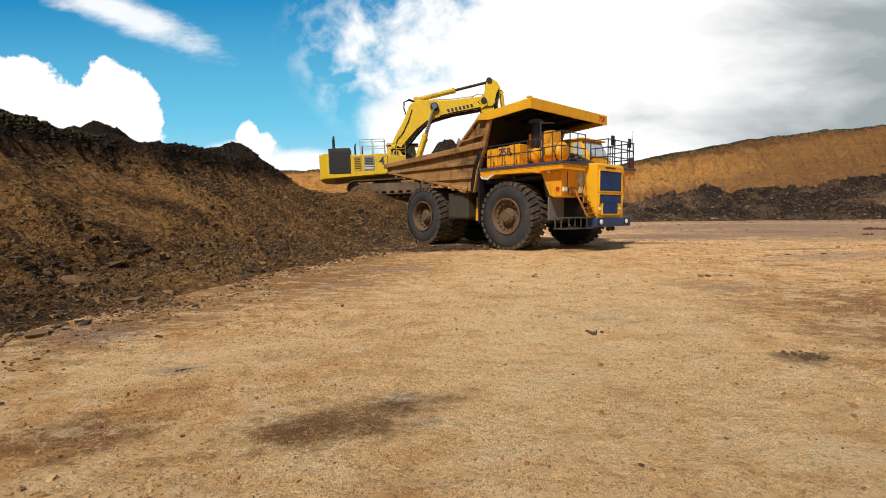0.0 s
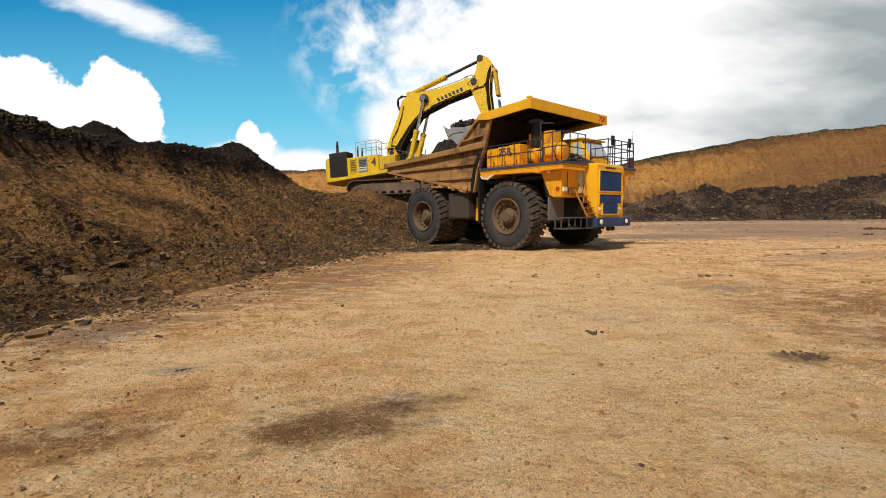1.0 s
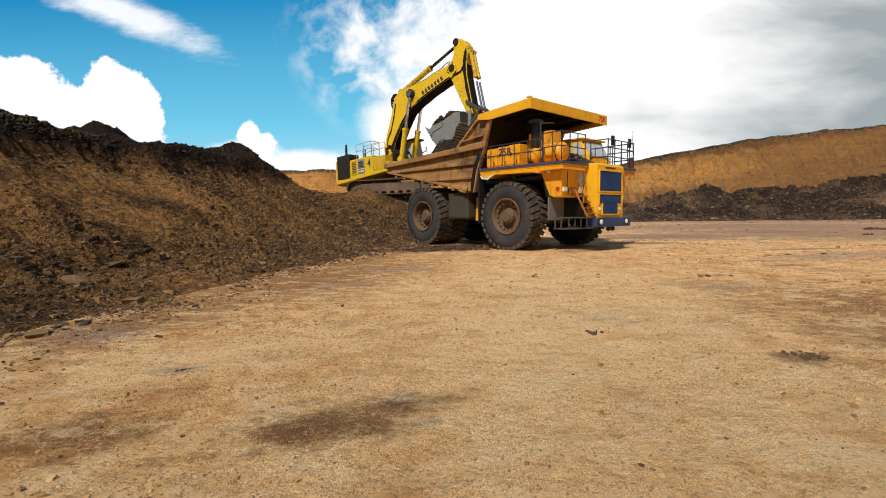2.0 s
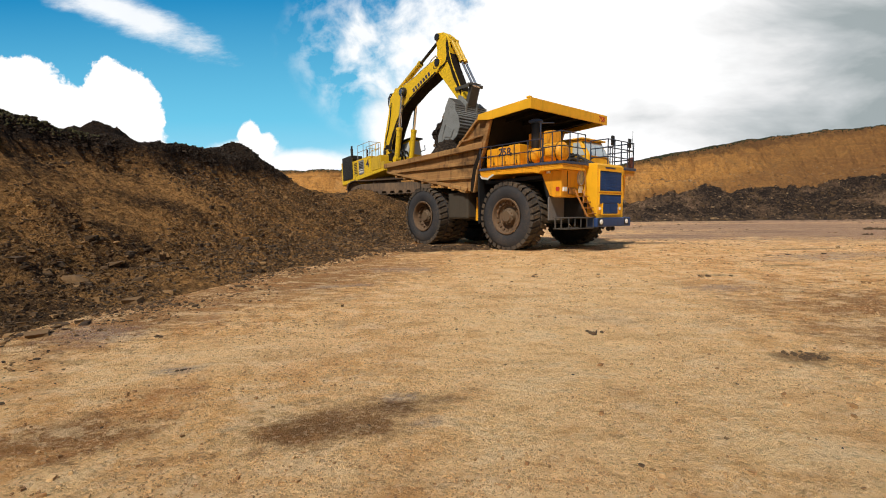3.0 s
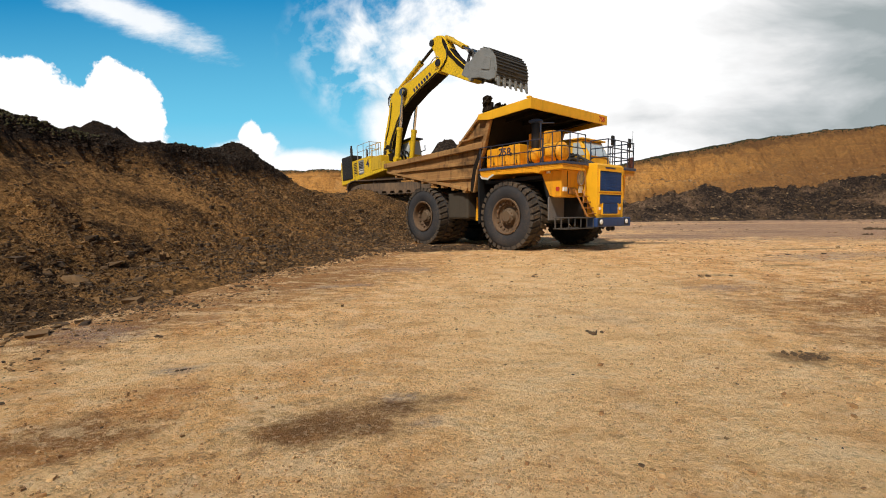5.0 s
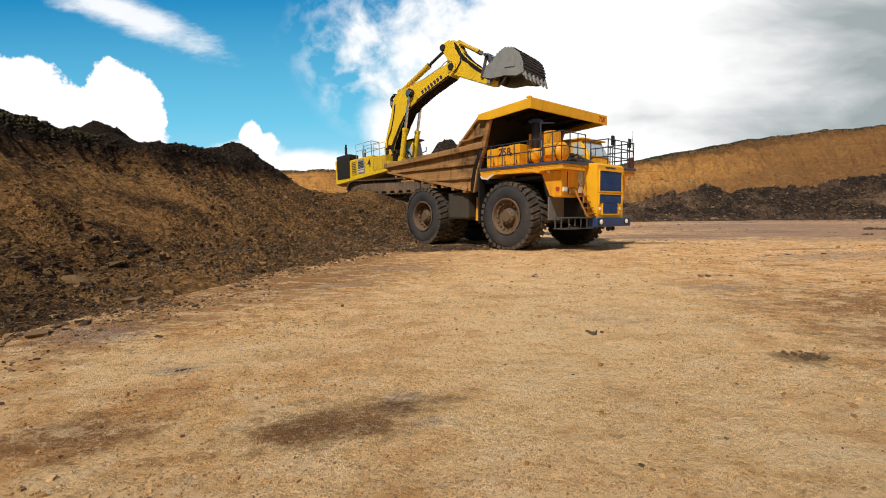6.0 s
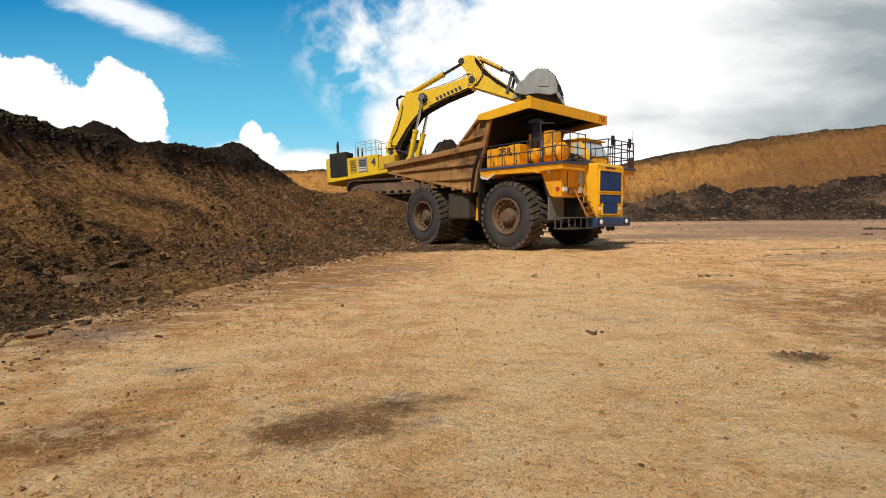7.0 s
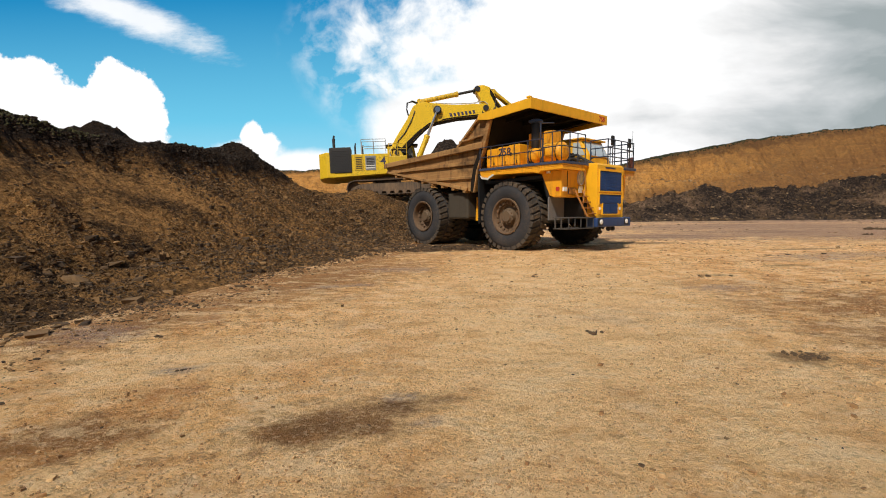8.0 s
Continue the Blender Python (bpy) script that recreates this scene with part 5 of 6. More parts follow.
        part("latch", box(BM(), x0 + 0.10, x0 + 0.16, y0 - 0.02, y0, 3.7, 3.82, 0.004), M_DARKM, bx)
        part("hinge", box(BM(), x0 + 0.40, x0 + 0.44, y0 - 0.015, y0, 3.4, 3.52, 0.004), M_DARKM, bx)
    part("deck_box", box(BM(), 0.2, 1.35, -1.5, -0.95, 3.26, 4.60, 0.03), M_ORANGE, T)
    letters("number", "758", 0.42, M_NUM, T, pose(-0.32, -2.328, 3.86, 90, 0, 0), "dark blue painted fleet number")
    for x0, x1, r, z in ((0.62, 1.16, 0.30, 3.62), (1.24, 2.30, 0.36, 3.66)):
        t = BM()
        prof = [(0.02, x0 - 0.02)] + [(r * math.sin(a), x0 + 0.16 - 0.18 * math.cos(a)) for a in (0.5, 0.9, 1.3)] + [(r, x0 + 0.2), (r, x1 - 0.2)] + [(r * math.sin(a), x1 - 0.16 + 0.18 * math.cos(a)) for a in (1.3, 0.9, 0.5)] + [(0.02, x1 + 0.02)]
        lathe(t, prof, 28, "X", (0, -2.02, z))
        tk = part("air_tank", t, M_ORANGE, T, "orange pressed steel tank", True)
        for x in (x0 + 0.22, x1 - 0.22):
            bnd = BM()
            lathe(bnd, [(r + 0.002, x - 0.02), (r + 0.012, x - 0.015), (r + 0.012, x + 0.015), (r + 0.002, x + 0.02)], 28, "X", (0, -2.02, z), cap=False)
            part("strap", bnd, M_DARKM, tk)
            part("saddle", box(BM(), x - 0.04, x + 0.04, -2.25, -1.8, 3.26, z - r * 0.75), M_DARKM, tk)
    a = BM()
    lathe(a, [(0.10, 3.26), (0.13, 3.9), (0.16, 3.95), (0.16, 4.85), (0.13, 4.9)], 20, "Z", (0.78, -1.8, 0))
    ac = part("air_cleaner", a, M_BLACK, T, "black air cleaner stack", True)
    a = BM()
    lathe(a, [(0.2, 4.89), (0.27, 4.93), (0.27, 4.99), (0.18, 5.03)], 20, "Z", (0.78, -1.8, 0))
    part("cap", a, M_BLUE, ac, "blue rain cap")
    # railings, mirrors, aerial
    rl = railing(BM(), [(-1.4, -2.6), (0.4, -2.6), (1.7, -2.6)], 3.30, (0.42, 0.82), 0.6)
    part("railing", rl, M_RAIL, T, "dark grey tubular deck railing")
    rl = railing(BM(), [(1.72, -2.58), (2.5, -2.58), (2.5, -1.1)], 3.30, (0.5, 1.0), 0.5)
    part("railing", rl, M_RAIL, T, "dark grey tubular deck railing")
    rl = BM()
    pipe(rl, [(1.4, -2.3, 3.3), (1.4, -2.3, 4.75), (1.4, -1.5, 4.85)], 0.025)
    part("railing", rl, M_RAIL, T)
    rl = railing(BM(), [(1.75, 0.5), (2.5, 0.5), (2.5, 2.55), (0.4, 2.55)], 3.30, (0.35, 0.7, 1.02), 0.55, 0.022)
    part("railing", rl, M_RAIL, T, "dark grey tubular deck railing")
    for x, y in ((2.42, 1.0), (2.45, 2.3)):
        mr = part("mirror", box(BM(), x - 0.03, x + 0.03, y - 0.11, y + 0.11, 4.12, 4.5, 0.02), M_BLACK, T, "black wing mirror")
        part("mirror_glass", box(BM(), x - 0.036, x - 0.031, y - 0.09, y + 0.09, 4.15, 4.47), M_CHROME, mr)
        part("mirror_arm", pipe(BM(), [(x, y, 3.3), (x, y, 4.2)], 0.02), M_DARKM, mr)
    part("horn", box(BM(), 2.3, 2.5, 2.48, 2.64, 3.3, 3.75, 0.03), plain("dull_red", (0.10, 0.03, 0.025), 0.6), T, "dull red extinguisher on the deck edge")
    part("aerial", rod(BM(), (2.45, 2.5, 3.3), (2.45, 2.55, 4.85), 0.012, 6, 0.006), M_DARKM, T)
    # tank, struts, hoses between the wheels
    t = BM()
    box(t, -3.75, -2.45, -2.30, -1.35, 1.22, 2.42, 0.10)
    part("fuel_tank", t, paint("grey_dusty_steel", (0.075, 0.062, 0.046), (0.05, 0.036, 0.024), 0.6, 0.85), T, "dusty grey steel tank")
    part("strut", rod(BM(), (-2.15, -1.9, 1.15), (-2.1, -1.9, 2.15), 0.15, 14), M_ORANGE, T, "orange suspension strut")
    part("hoist_cylinder", rod(BM(), (-3.2, -1.15, 1.2), (-2.0, -1.15, 3.2), 0.16, 14), M_DARKM, T)
    # the soil already loaded
    gx, gy = np.meshgrid(np.arange(-8.1, -1.2, 0.08), np.arange(-2.34, 2.35, 0.08))
    fl = 3.7 - (gx + 8.3) * 0.19
    hz = 3.35 + 1.45 * np.exp(-(((gx + 5.6) / 0.9) ** 2 + ((gy + 0.9) / 0.9) ** 2)) + 0.9 * np.exp(-(((gx + 3.2) / 1.3) ** 2 + (gy / 1.6) ** 2)) + 0.55 * np.exp(-(((gx + 4.9) / 1.1) ** 2 + ((gy + 0.2) / 1.3) ** 2)) + 0.35 * fbm(gx, gy, 1.0, 5, 0.7, 131) + 0.22 * np.abs(fbm(gx, gy, 3.0, 3, 0.6, 132))
    hz = np.minimum(hz, 5.2)
    ob = grid_mesh("soil_load", gx, gy, np.maximum(hz, fl + 0.02), M_LOAD, smooth=False)
    ob.matrix_basis = T.matrix_basis.copy()
    tagged(ob, "dark loose soil heaped in the dump body", "soil load")
    return T


TRUCK = make_truck()


# ---- excavator ----
EXC = pose(-3.598, 30.81, 2.736, -4.03, -2.55, 0)
FOOT = Vector((0.66, 0, 2.63))
L_BOOM, L_ARM = 6.82, 2.99
BOOM_A = Vector((3.75, 0, 1.32))
ARM_C = Vector((-1.21, 0, 0.80))


def rot(deg):
    """Turn up by deg in the machine's upright plane."""
    return Matrix.Rotation(radians(-deg), 4, "Y")


def spread(table, t):
    """Smooth value of a timed table at t."""
    ts, vs = [r[0] for r in table], [r[1] for r in table]
    i = max(0, min(len(ts) - 2, int(np.searchsorted(ts, t, side="right")) - 1))

    def slope(j):
        if j <= 0 or j >= len(ts) - 1:
            k = 0 if j <= 0 else len(ts) - 2
            return (vs[k + 1] - vs[k]) / (ts[k + 1] - ts[k])
        a, b2 = (vs[j] - vs[j - 1]) / (ts[j] - ts[j - 1]), (vs[j + 1] - vs[j]) / (ts[j + 1] - ts[j])
        if a * b2 <= 0:
            return 0.0
        return 2 * a * b2 / (a + b2)
    h = ts[i + 1] - ts[i]
    u = (t - ts[i]) / h
    return (vs[i] * (2 * u ** 3 - 3 * u ** 2 + 1) + slope(i) * h * (u ** 3 - 2 * u ** 2 + u)
            + vs[i + 1] * (-2 * u ** 3 + 3 * u ** 2) + slope(i + 1) * h * (u ** 3 - u ** 2))


SWING = [(0, -2.9), (0.5, 7.8), (1, 21.2), (1.5, 32.9), (2.8, 49.4), (3, 50.0), (3.5, 50.9), (4, 51.0), (4.5, 50.9), (5.8, 43.3), (6, 40.3), (6.5, 33.4), (7, 22.5), (7.5, 7.6), (8, -6.5)]
BOOM_UP = [(0, 28.4), (0.5, 30.8), (1, 32.2), (1.5, 33.9), (2.8, 35.4), (3, 35.8), (3.5, 36.8), (4, 36.4), (4.5, 35.8), (5.8, 35.8), (6, 35.9), (6.5, 33.8), (7, 33.0), (7.5, 31.1), (8, 25.0)]
ARM_UP = [(0, -73.9), (1, -73.3), (1.5, -73.0), (2.8, -58.1), (3, -55.8), (3.5, -49.5), (4, -41.4), (4.5, -35.8), (5.8, -30.7), (6, -30.7), (6.5, -28.8), (7, -29.1), (7.5, -30.0), (8, -35.5)]
BUCKET_UP = [(0, -184), (1.5, -182), (2.2, -162), (2.8, -128), (3, -119), (3.5, -93), (4, -69), (4.5, -42), (5.2, -20), (5.8, -14), (6.5, -14), (8, -16)]


def two_circles(a, ra, b2, rb):
    """Where two links meet in the x-z plane, on the upper side."""
    d = b2 - a
    D = min(d.length, ra + rb - 1e-4)
    x = (ra * ra - rb * rb + D * D) / (2 * D)
    y = math.sqrt(max(0, ra * ra - x * x))
    u = d.normalized()
    return a + u * x + Vector((-u.z, 0, u.x)) * y


def joints(t):
    """Poses of the moving pieces at t, in the excavator's space."""
    turn = Matrix.Rotation(radians(-spread(SWING, t)), 4, "Z")
    bu, au, cu = spread(BOOM_UP, t), spread(ARM_UP, t), spread(BUCKET_UP, t)
    boom = Matrix.Translation(FOOT) @ rot(bu)
    tip = boom @ Vector((L_BOOM, 0, 0))
    arm = Matrix.Translation(tip) @ rot(au)
    pin = arm @ Vector((L_ARM, 0, 0))
    buck = Matrix.Translation(pin) @ rot(cu)
    A = boom @ BOOM_A
    C = arm @ ARM_C
    K = arm @ Vector((L_ARM - 0.62, 0, 0.14))
    Q = buck @ Vector((0.20, 0, 0.55))
    J = two_circles(K, 1.04, Q, 1.04)

    def aim(p, q, far=False):
        d = q - p
        return Matrix.Translation(q if far else p) @ rot(math.degrees(math.atan2(d.z, d.x)))
    out = {"upper": Matrix(), "boom": boom, "arm": arm, "bucket": buck}
    base = Vector((1.95, 0, 1.95))
    cyl = boom @ Vector((3.02, 0, 2.44))
    bc = arm @ Vector((-0.18, 0, 1.36))
    for k, (p, q) in {"lift": (base, A), "crowd": (cyl, C), "curl": (bc, J)}.items():
        out[k + "_barrel"], out[k + "_rod"] = aim(p, q), aim(p, q, True)
    out["rocker"], out["link"] = aim(K, J), aim(J, Q)
    return {k: turn @ m for k, m in out.items()}


def make_excavator():
    E = thing("excavator", EXC, "yellow mining excavator on crawler tracks, loading soil", "excavator")
    mov = {}
    # crawlers, pointing across
    low = Matrix.Translation((0, 0, -0.20))
    for s in (-1, 1):
        y = s * 1.45
        fr = BM()
        prism(fr, [(-1.9, 0.30), (-1.6, 0.20), (1.9, 0.20), (2.2, 0.30), (2.2, 0.62), (1.8, 0.75), (-1.5, 0.75), (-1.9, 0.62)], y - 0.22, y + 0.22, 0.03)
        tf = part("track_frame", fr, M_TRACK, E, "mud-covered steel track frame", m=low)
        outline = []
        for i in range(11):
            a = math.pi / 2 + math.pi * i / 10
            outline.append((-1.95 + 0.46 * math.cos(a), 0.48 + 0.46 * math.sin(a)))
        for i in range(11):
            a = -math.pi / 2 + math.pi * i / 10
            outline.append((2.35 + 0.46 * math.cos(a), 0.48 + 0.46 * math.sin(a)))
        loop = [Vector((x, 0, z)) for x, z in outline]
        loop.append(loop[0])
        # shoes at an even spacing round the loop
        seg = [(p, q, (q - p).length) for p, q in zip(loop, loop[1:])]
        total = sum(d for *_, d in seg)
        N = 46
        shoe = BM()
        box(shoe, -0.135, 0.135, -0.38, 0.38, -0.03, 0.02, 0.006)
        box(shoe, -0.03, 0.01, -0.38, 0.38, 0.02, 0.075)
        me = bpy.data.meshes.new("track_shoe")
        shoe.to_mesh(me)
        shoe.free()
        me.materials.append(M_TRACK)
        for i in range(N):
            d = total * i / N
            for p, q, ln in seg:
                if d <= ln:
                    break
                d -= ln
            pt, u = p + (q - p) * (d / ln), (q - p).normalized()
            o = new("track_shoe", me)
            o.parent = E
            ang = math.degrees(math.atan2(u.z, u.x))
            o.matrix_basis = low @ Matrix.Translation((pt.x, y, pt.z)) @ rot(ang) @ pose(0, 0, 0, 180, 0, 0)
        for x, r in ((-1.95, 0.40), (2.35, 0.40)):
            part("sprocket", rod(BM(), (x, y - 0.12, 0.48), (x, y + 0.12, 0.48), r, 20), M_TRACK, tf)
        for i in range(7):
            x = -1.4 + i * 0.52
            part("roller", rod(BM(), (x, y - 0.28, 0.20), (x, y + 0.28, 0.20), 0.15, 14), M_TRACK, tf)
        for x in (-0.7, 0.9):
            part("roller", rod(BM(), (x, y - 0.24, 0.80), (x, y + 0.24, 0.80), 0.10, 12), M_TRACK, tf)
    c = BM()
    box(c, -0.9, 1.1, -1.3, 1.3, 0.35, 0.75, 0.08)
    lathe(c, [(0.85, 0.7), (0.85, 1.25)], 32, "Z")
    part("carbody", c, M_TRACK, E, m=low)

    # turning upper structure
    u = BM()
    prism(u, [(-3.45, 1.02), (0.9, 1.22), (1.75, 1.25), (1.75, 1.42), (-3.45, 1.40)], -1.38, 1.38, 0.02)
    upper = part("upper_structure", u, M_YELLOW, E)
    mov["upper"] = upper
    cw = BM()
    pts = [(-3.30, -1.40), (-3.80, -1.40), (-4.32, -0.85), (-4.40, 0), (-4.32, 0.85), (-3.80, 1.40), (-3.30, 1.40)]
    lo = [cw.verts.new((x, y, 1.0)) for x, y in pts]
    hi = [cw.verts.new((x, y, 2.62)) for x, y in pts]
    cw.faces.new(lo[::-1])
    cw.faces.new(hi)
    for i in range(7):
        cw.faces.new((lo[i], lo[(i + 1) % 7], hi[(i + 1) % 7], hi[i]))
    bmesh.ops.recalc_face_normals(cw, faces=cw.faces[:])
    bmesh.ops.bevel(cw, geom=cw.edges[:], offset=0.05, segments=2, affect="EDGES", profile=0.5)
    part("counterweight", cw, M_YELLOW, upper)
    # engine housing on the right, with the radiator panel
    part("engine_house", box(BM(), -3.298, 0.10, -1.37, -0.45, 1.402, 2.46, 0.03), M_YELLOW, upper)
    part("engine_house", box(BM(), -3.298, -0.2, 0.45, 1.37, 1.402, 2.46, 0.03), M_YELLOW, upper)
    part("engine_hood", box(BM(), -3.296, -0.9, -0.449, 0.449, 1.402, 2.60, 0.03), M_YELLOW_D, upper)
    part("radiator_hood", box(BM(), -3.50, -2.26, -1.40, -0.55, 2.628, 2.92, 0.04), M_DARKM, upper, "black radiator hood")
    pn = part("radiator_panel", box(BM(), -3.60, -2.24, -1.435, -1.30, 1.30, 2.90, 0.03), M_DARKM, upper, "black radiator grille housing")
    g = BM()
    for i in range(13):
        z = 1.40 + i * 0.105
        box(g, -3.50, -2.36, -1.45, -1.43, z, z + 0.05)
    part("grille_mesh", g, M_BLACK, pn)
    for x0, x1, z0, z1, mt in ((-2.06, -1.52, 1.42, 2.40, M_YELLOW_D), (-1.38, -0.72, 1.42, 2.34, plain("grey_panel", (0.22, 0.23, 0.24), 0.6))):
        d = part("side_door", box(BM(), x0, x1, -1.40, -1.362, z0, z1, 0.012), mt, upper, "side access door with louvres")
        for i in range(7):
            zz = z0 + 0.12 + i * (z1 - z0 - 0.2) / 7
            part("louvre", box(BM(), x0 + 0.08, x1 - 0.08, -1.415, -1.398, zz, zz + 0.05), M_DARKM, d)
    for z, h in ((1.52, 0.10), (1.68, 0.07)):
        part("marking_bar", box(BM(), -1.36, -0.76, -1.422, -1.405, z, z + h), M_WHITE, upper, "worn white lettering band")
    letters("number", "4", 0.72, M_NUM, upper, pose(-0.25, -1.376, 1.97, 90, 0, 0), "black painted number four")
    part("fuel_tank", box(BM(), 0.12, 1.30, -1.36, -0.62, 1.42, 2.30, 0.05), M_YELLOW_D, upper, "worn yellow fuel tank")
    part("tool_box", box(BM(), 1.32, 1.72, -1.34, -0.7, 1.42, 1.85, 0.04), M_YELLOW_D, upper)
    # boom bracket
    for s in (-1, 1):
        part("boom_bracket", prism(BM(), [(0.20, 1.42), (1.85, 1.42), (1.80, 1.95), (1.25, 2.15), (0.92, 2.78), (0.45, 2.80)], s * 0.50 - 0.05, s * 0.50 + 0.05, 0.015), M_YELLOW_D, upper)
    part("foot_pin", rod(BM(), (0.66, -0.6, 2.63), (0.66, 0.6, 2.63), 0.15, 16), M_DARKM, upper)
    for x0, x1, y0, y1, z0, z1 in ((0.75, 1.35, -0.40, 0.10, 1.42, 2.05), (1.0, 1.7, 0.12, 0.42, 1.42, 1.85), (-0.6, 0.05, -0.40, 0.40, 1.42, 2.2)):
        part("hydraulic_block", box(BM(), x0, x1, y0, y1, z0, z1, 0.05), M_BLACK, upper, "black oily hydraulic block")
    for k in range(6):
        h = BM()
        y, x = -0.52 + 0.2 * k, 1.30 + 0.09 * (k % 3)
        pipe(h, [(x + 0.25, y, 1.5), (x + 0.35, y, 2.15 + 0.1 * (k % 2)), (x + 0.1, y + 0.05, 2.62), (x - 0.3, y + 0.05, 2.72), (x - 0.5, y, 2.4)], 0.045)
        part("hose", h, M_BLACK, upper)
    part("valve_block", box(BM(), 1.15, 1.62, -0.72, -0.50, 1.9, 2.42, 0.04), M_GRIME_SHADE, upper, "black oily valve block")
    for k in range(5):
        y = -0.34 + 0.16 * k
        part("hose", pipe(BM(), [(1.2, y, 1.9), (1.25, y, 2.5), (1.05, y, 2.95), (0.85, y * 0.8, 3.15)], 0.04), M_BLACK, upper)
    # cab on the far side
    cb = BM()
    prism(cb, [(0.05, 1.6), (1.95, 1.6), (2.02, 2.4), (1.85, 3.35), (0.05, 3.35)], 0.62, 1.40, 0.04)
    cab = part("cab", cb, M_YELLOW, upper)
    part("cab_window", prism(BM(), [(0.2, 2.3), (1.85, 2.3), (1.72, 3.2), (0.2, 3.2)], 0.605, 0.62), M_GLASS, cab)
    part("windscreen", prism(BM(), [(2.03, 2.38), (2.045, 2.38), (1.88, 3.28), (1.865, 3.28)], 0.70, 1.33), M_GLASS, cab)
    part("cab_roof", box(BM(), -0.05, 2.15, 0.55, 1.46, 3.36, 3.46, 0.03), M_DARKM, cab)
    part("mirror", pipe(BM(), [(1.86, 1.36, 2.6), (2.15, 1.58, 2.7), (2.15, 1.58, 3.0)], 0.03), M_BLACK, cab)
    # exhausts, rails
    for x, y, z, r in ((-3.36, -0.75, 3.62, 0.09), (-2.05, -0.3, 3.2, 0.06), (-1.55, -0.55, 3.0, 0.05)):
        ex = part("exhaust", rod(BM(), (x, y, 2.4), (x, y, z), r, 14), M_DARKM, upper)
        part("flap", rod(BM(), (x, y, z), (x + 0.03, y, z + 0.20), r * 0.7, 10), M_BLACK, ex)
    rl = railing(BM(), [(-1.6, -1.3), (-0.05, -1.3), (-0.05, -0.6), (-1.6, -0.6)], 2.46, (0.5, 0.95), 0.75, 0.02)
    part("railing", rl, plain("grey_tube", (0.35, 0.36, 0.37), 0.5), upper, "thin grey handrail")
    rl = railing(BM(), [(0.15, -1.3), (1.28, -1.3)], 2.30, (0.45, 0.8), 0.55, 0.02)
    part("railing", rl, M_YELLOW_D, upper)

    # boom
    bo = BM()
    prism(bo, [(-0.34, 0.05), (-0.18, -0.30), (0.4, -0.26), (0.85, 0.04), (1.95, 0.46), (2.8, 0.70), (3.4, 0.64), (4.7, 0.30), (6.45, -0.36), (6.90, -0.34), (7.10, -0.05), (7.0, 0.26), (6.7, 0.40), (5.1, 1.10), (4.1, 1.66), (3.3, 2.18), (2.95, 2.32), (2.55, 2.32), (2.3, 2.20), (1.7, 1.72), (0.5, 1.0), (-0.2, 0.50), (-0.33, 0.30)], -0.40, 0.40, 0.03)
    boom = part("boom", bo, M_YELLOW, E, "long yellow bent box boom")
    mov["boom"] = boom
    # dark belly plates: grime plus the boom's own shade, painted in
    und = BM()
    pu = [(0.4, -0.26), (0.85, 0.04), (1.95, 0.46), (2.8, 0.70), (3.4, 0.64), (4.7, 0.30), (6.4, -0.34)]
    for (x0, z0), (x1, z1) in zip(pu, pu[1:]):
        prism(und, [(x0, z0 - 0.02), (x1, z1 - 0.02), (x1, z1 + 0.012), (x0, z0 + 0.012)], -0.385, 0.385)
    part("underside", und, M_GRIME_SHADE, boom, "soil-blackened boom underside")
    for s in (-1, 1):
        a, c2 = sorted((s * 0.401, s * 0.405))
        edge = [(x, z + 0.02) for x, z in pu] + [(x, z + h) for (x, z), h in zip(pu[::-1], (0.12, 0.10, 0.16, 0.12, 0.22, 0.30, 0.42))]
        part("grease_smear", prism(BM(), edge, a, c2), M_GRIME_SHADE, boom, "black grease along the boom's lower edge")
        part("grease_smear", prism(BM(), [(-0.30, 0.05), (-0.16, -0.27), (0.35, -0.24), (0.55, 0.10), (0.28, 0.42), (0.12, 0.30), (-0.02, 0.46), (-0.20, 0.40)], *sorted((s * 0.406, s * 0.409))), M_GRIME_SHADE, boom, "black grease round the boom foot")
        part("grease_smear", prism(BM(), [(3.55, 0.95), (3.95, 0.80), (4.10, 1.15), (3.98, 1.62), (3.62, 1.78), (3.45, 1.40)], *sorted((s * 0.406, s * 0.409))), M_YELLOW_D, boom, "stained paint round the cylinder pin")
        h = BM()
        pipe(h, [(0.1, s * 0.43, 0.30), (0.5, s * 0.44, 0.72), (1.1, s * 0.44, 0.95), (1.8, s * 0.44, 1.42), (2.4, s * 0.43, 1.95)], 0.03)
        part("hose", h, M_BLACK, boom)
        part("cylinder_boss", rod(BM(), (3.75, s * 0.398, 1.32), (3.75, s * 0.62, 1.32), 0.27, 20), M_BLACK, boom)
    br = BM()
    for s in (-1, 1):
        prism(br, [(2.65, 2.28), (3.4, 2.05), (3.15, 2.52), (2.95, 2.56)], s * 0.17 - 0.03, s * 0.17 + 0.03)
    part("cylinder_bracket", br, M_YELLOW_D, boom)
    for k in range(3):
        h = BM()
        y = -0.26 + 0.12 * k
        pipe(h, [(1.9, y, 1.88), (2.0, y, 2.35), (2.25, y, 2.66 + 0.05 * k), (2.6, y, 2.66), (2.85, y, 2.38)], 0.035)
        part("hose", h, M_BLACK, boom)
    h = BM()
    pipe(h, [(3.9, -0.3, 1.84), (5.0, -0.3, 1.24), (6.3, -0.3, 0.68), (6.6, -0.34, 0.62), (6.95, -0.36, 0.45), (7.05, -0.42, 0.15)], 0.03)
    pipe(h, [(3.9, 0.0, 1.84), (5.0, 0.0, 1.24), (6.3, 0.0, 0.68), (6.75, 0.0, 0.72)], 0.03)
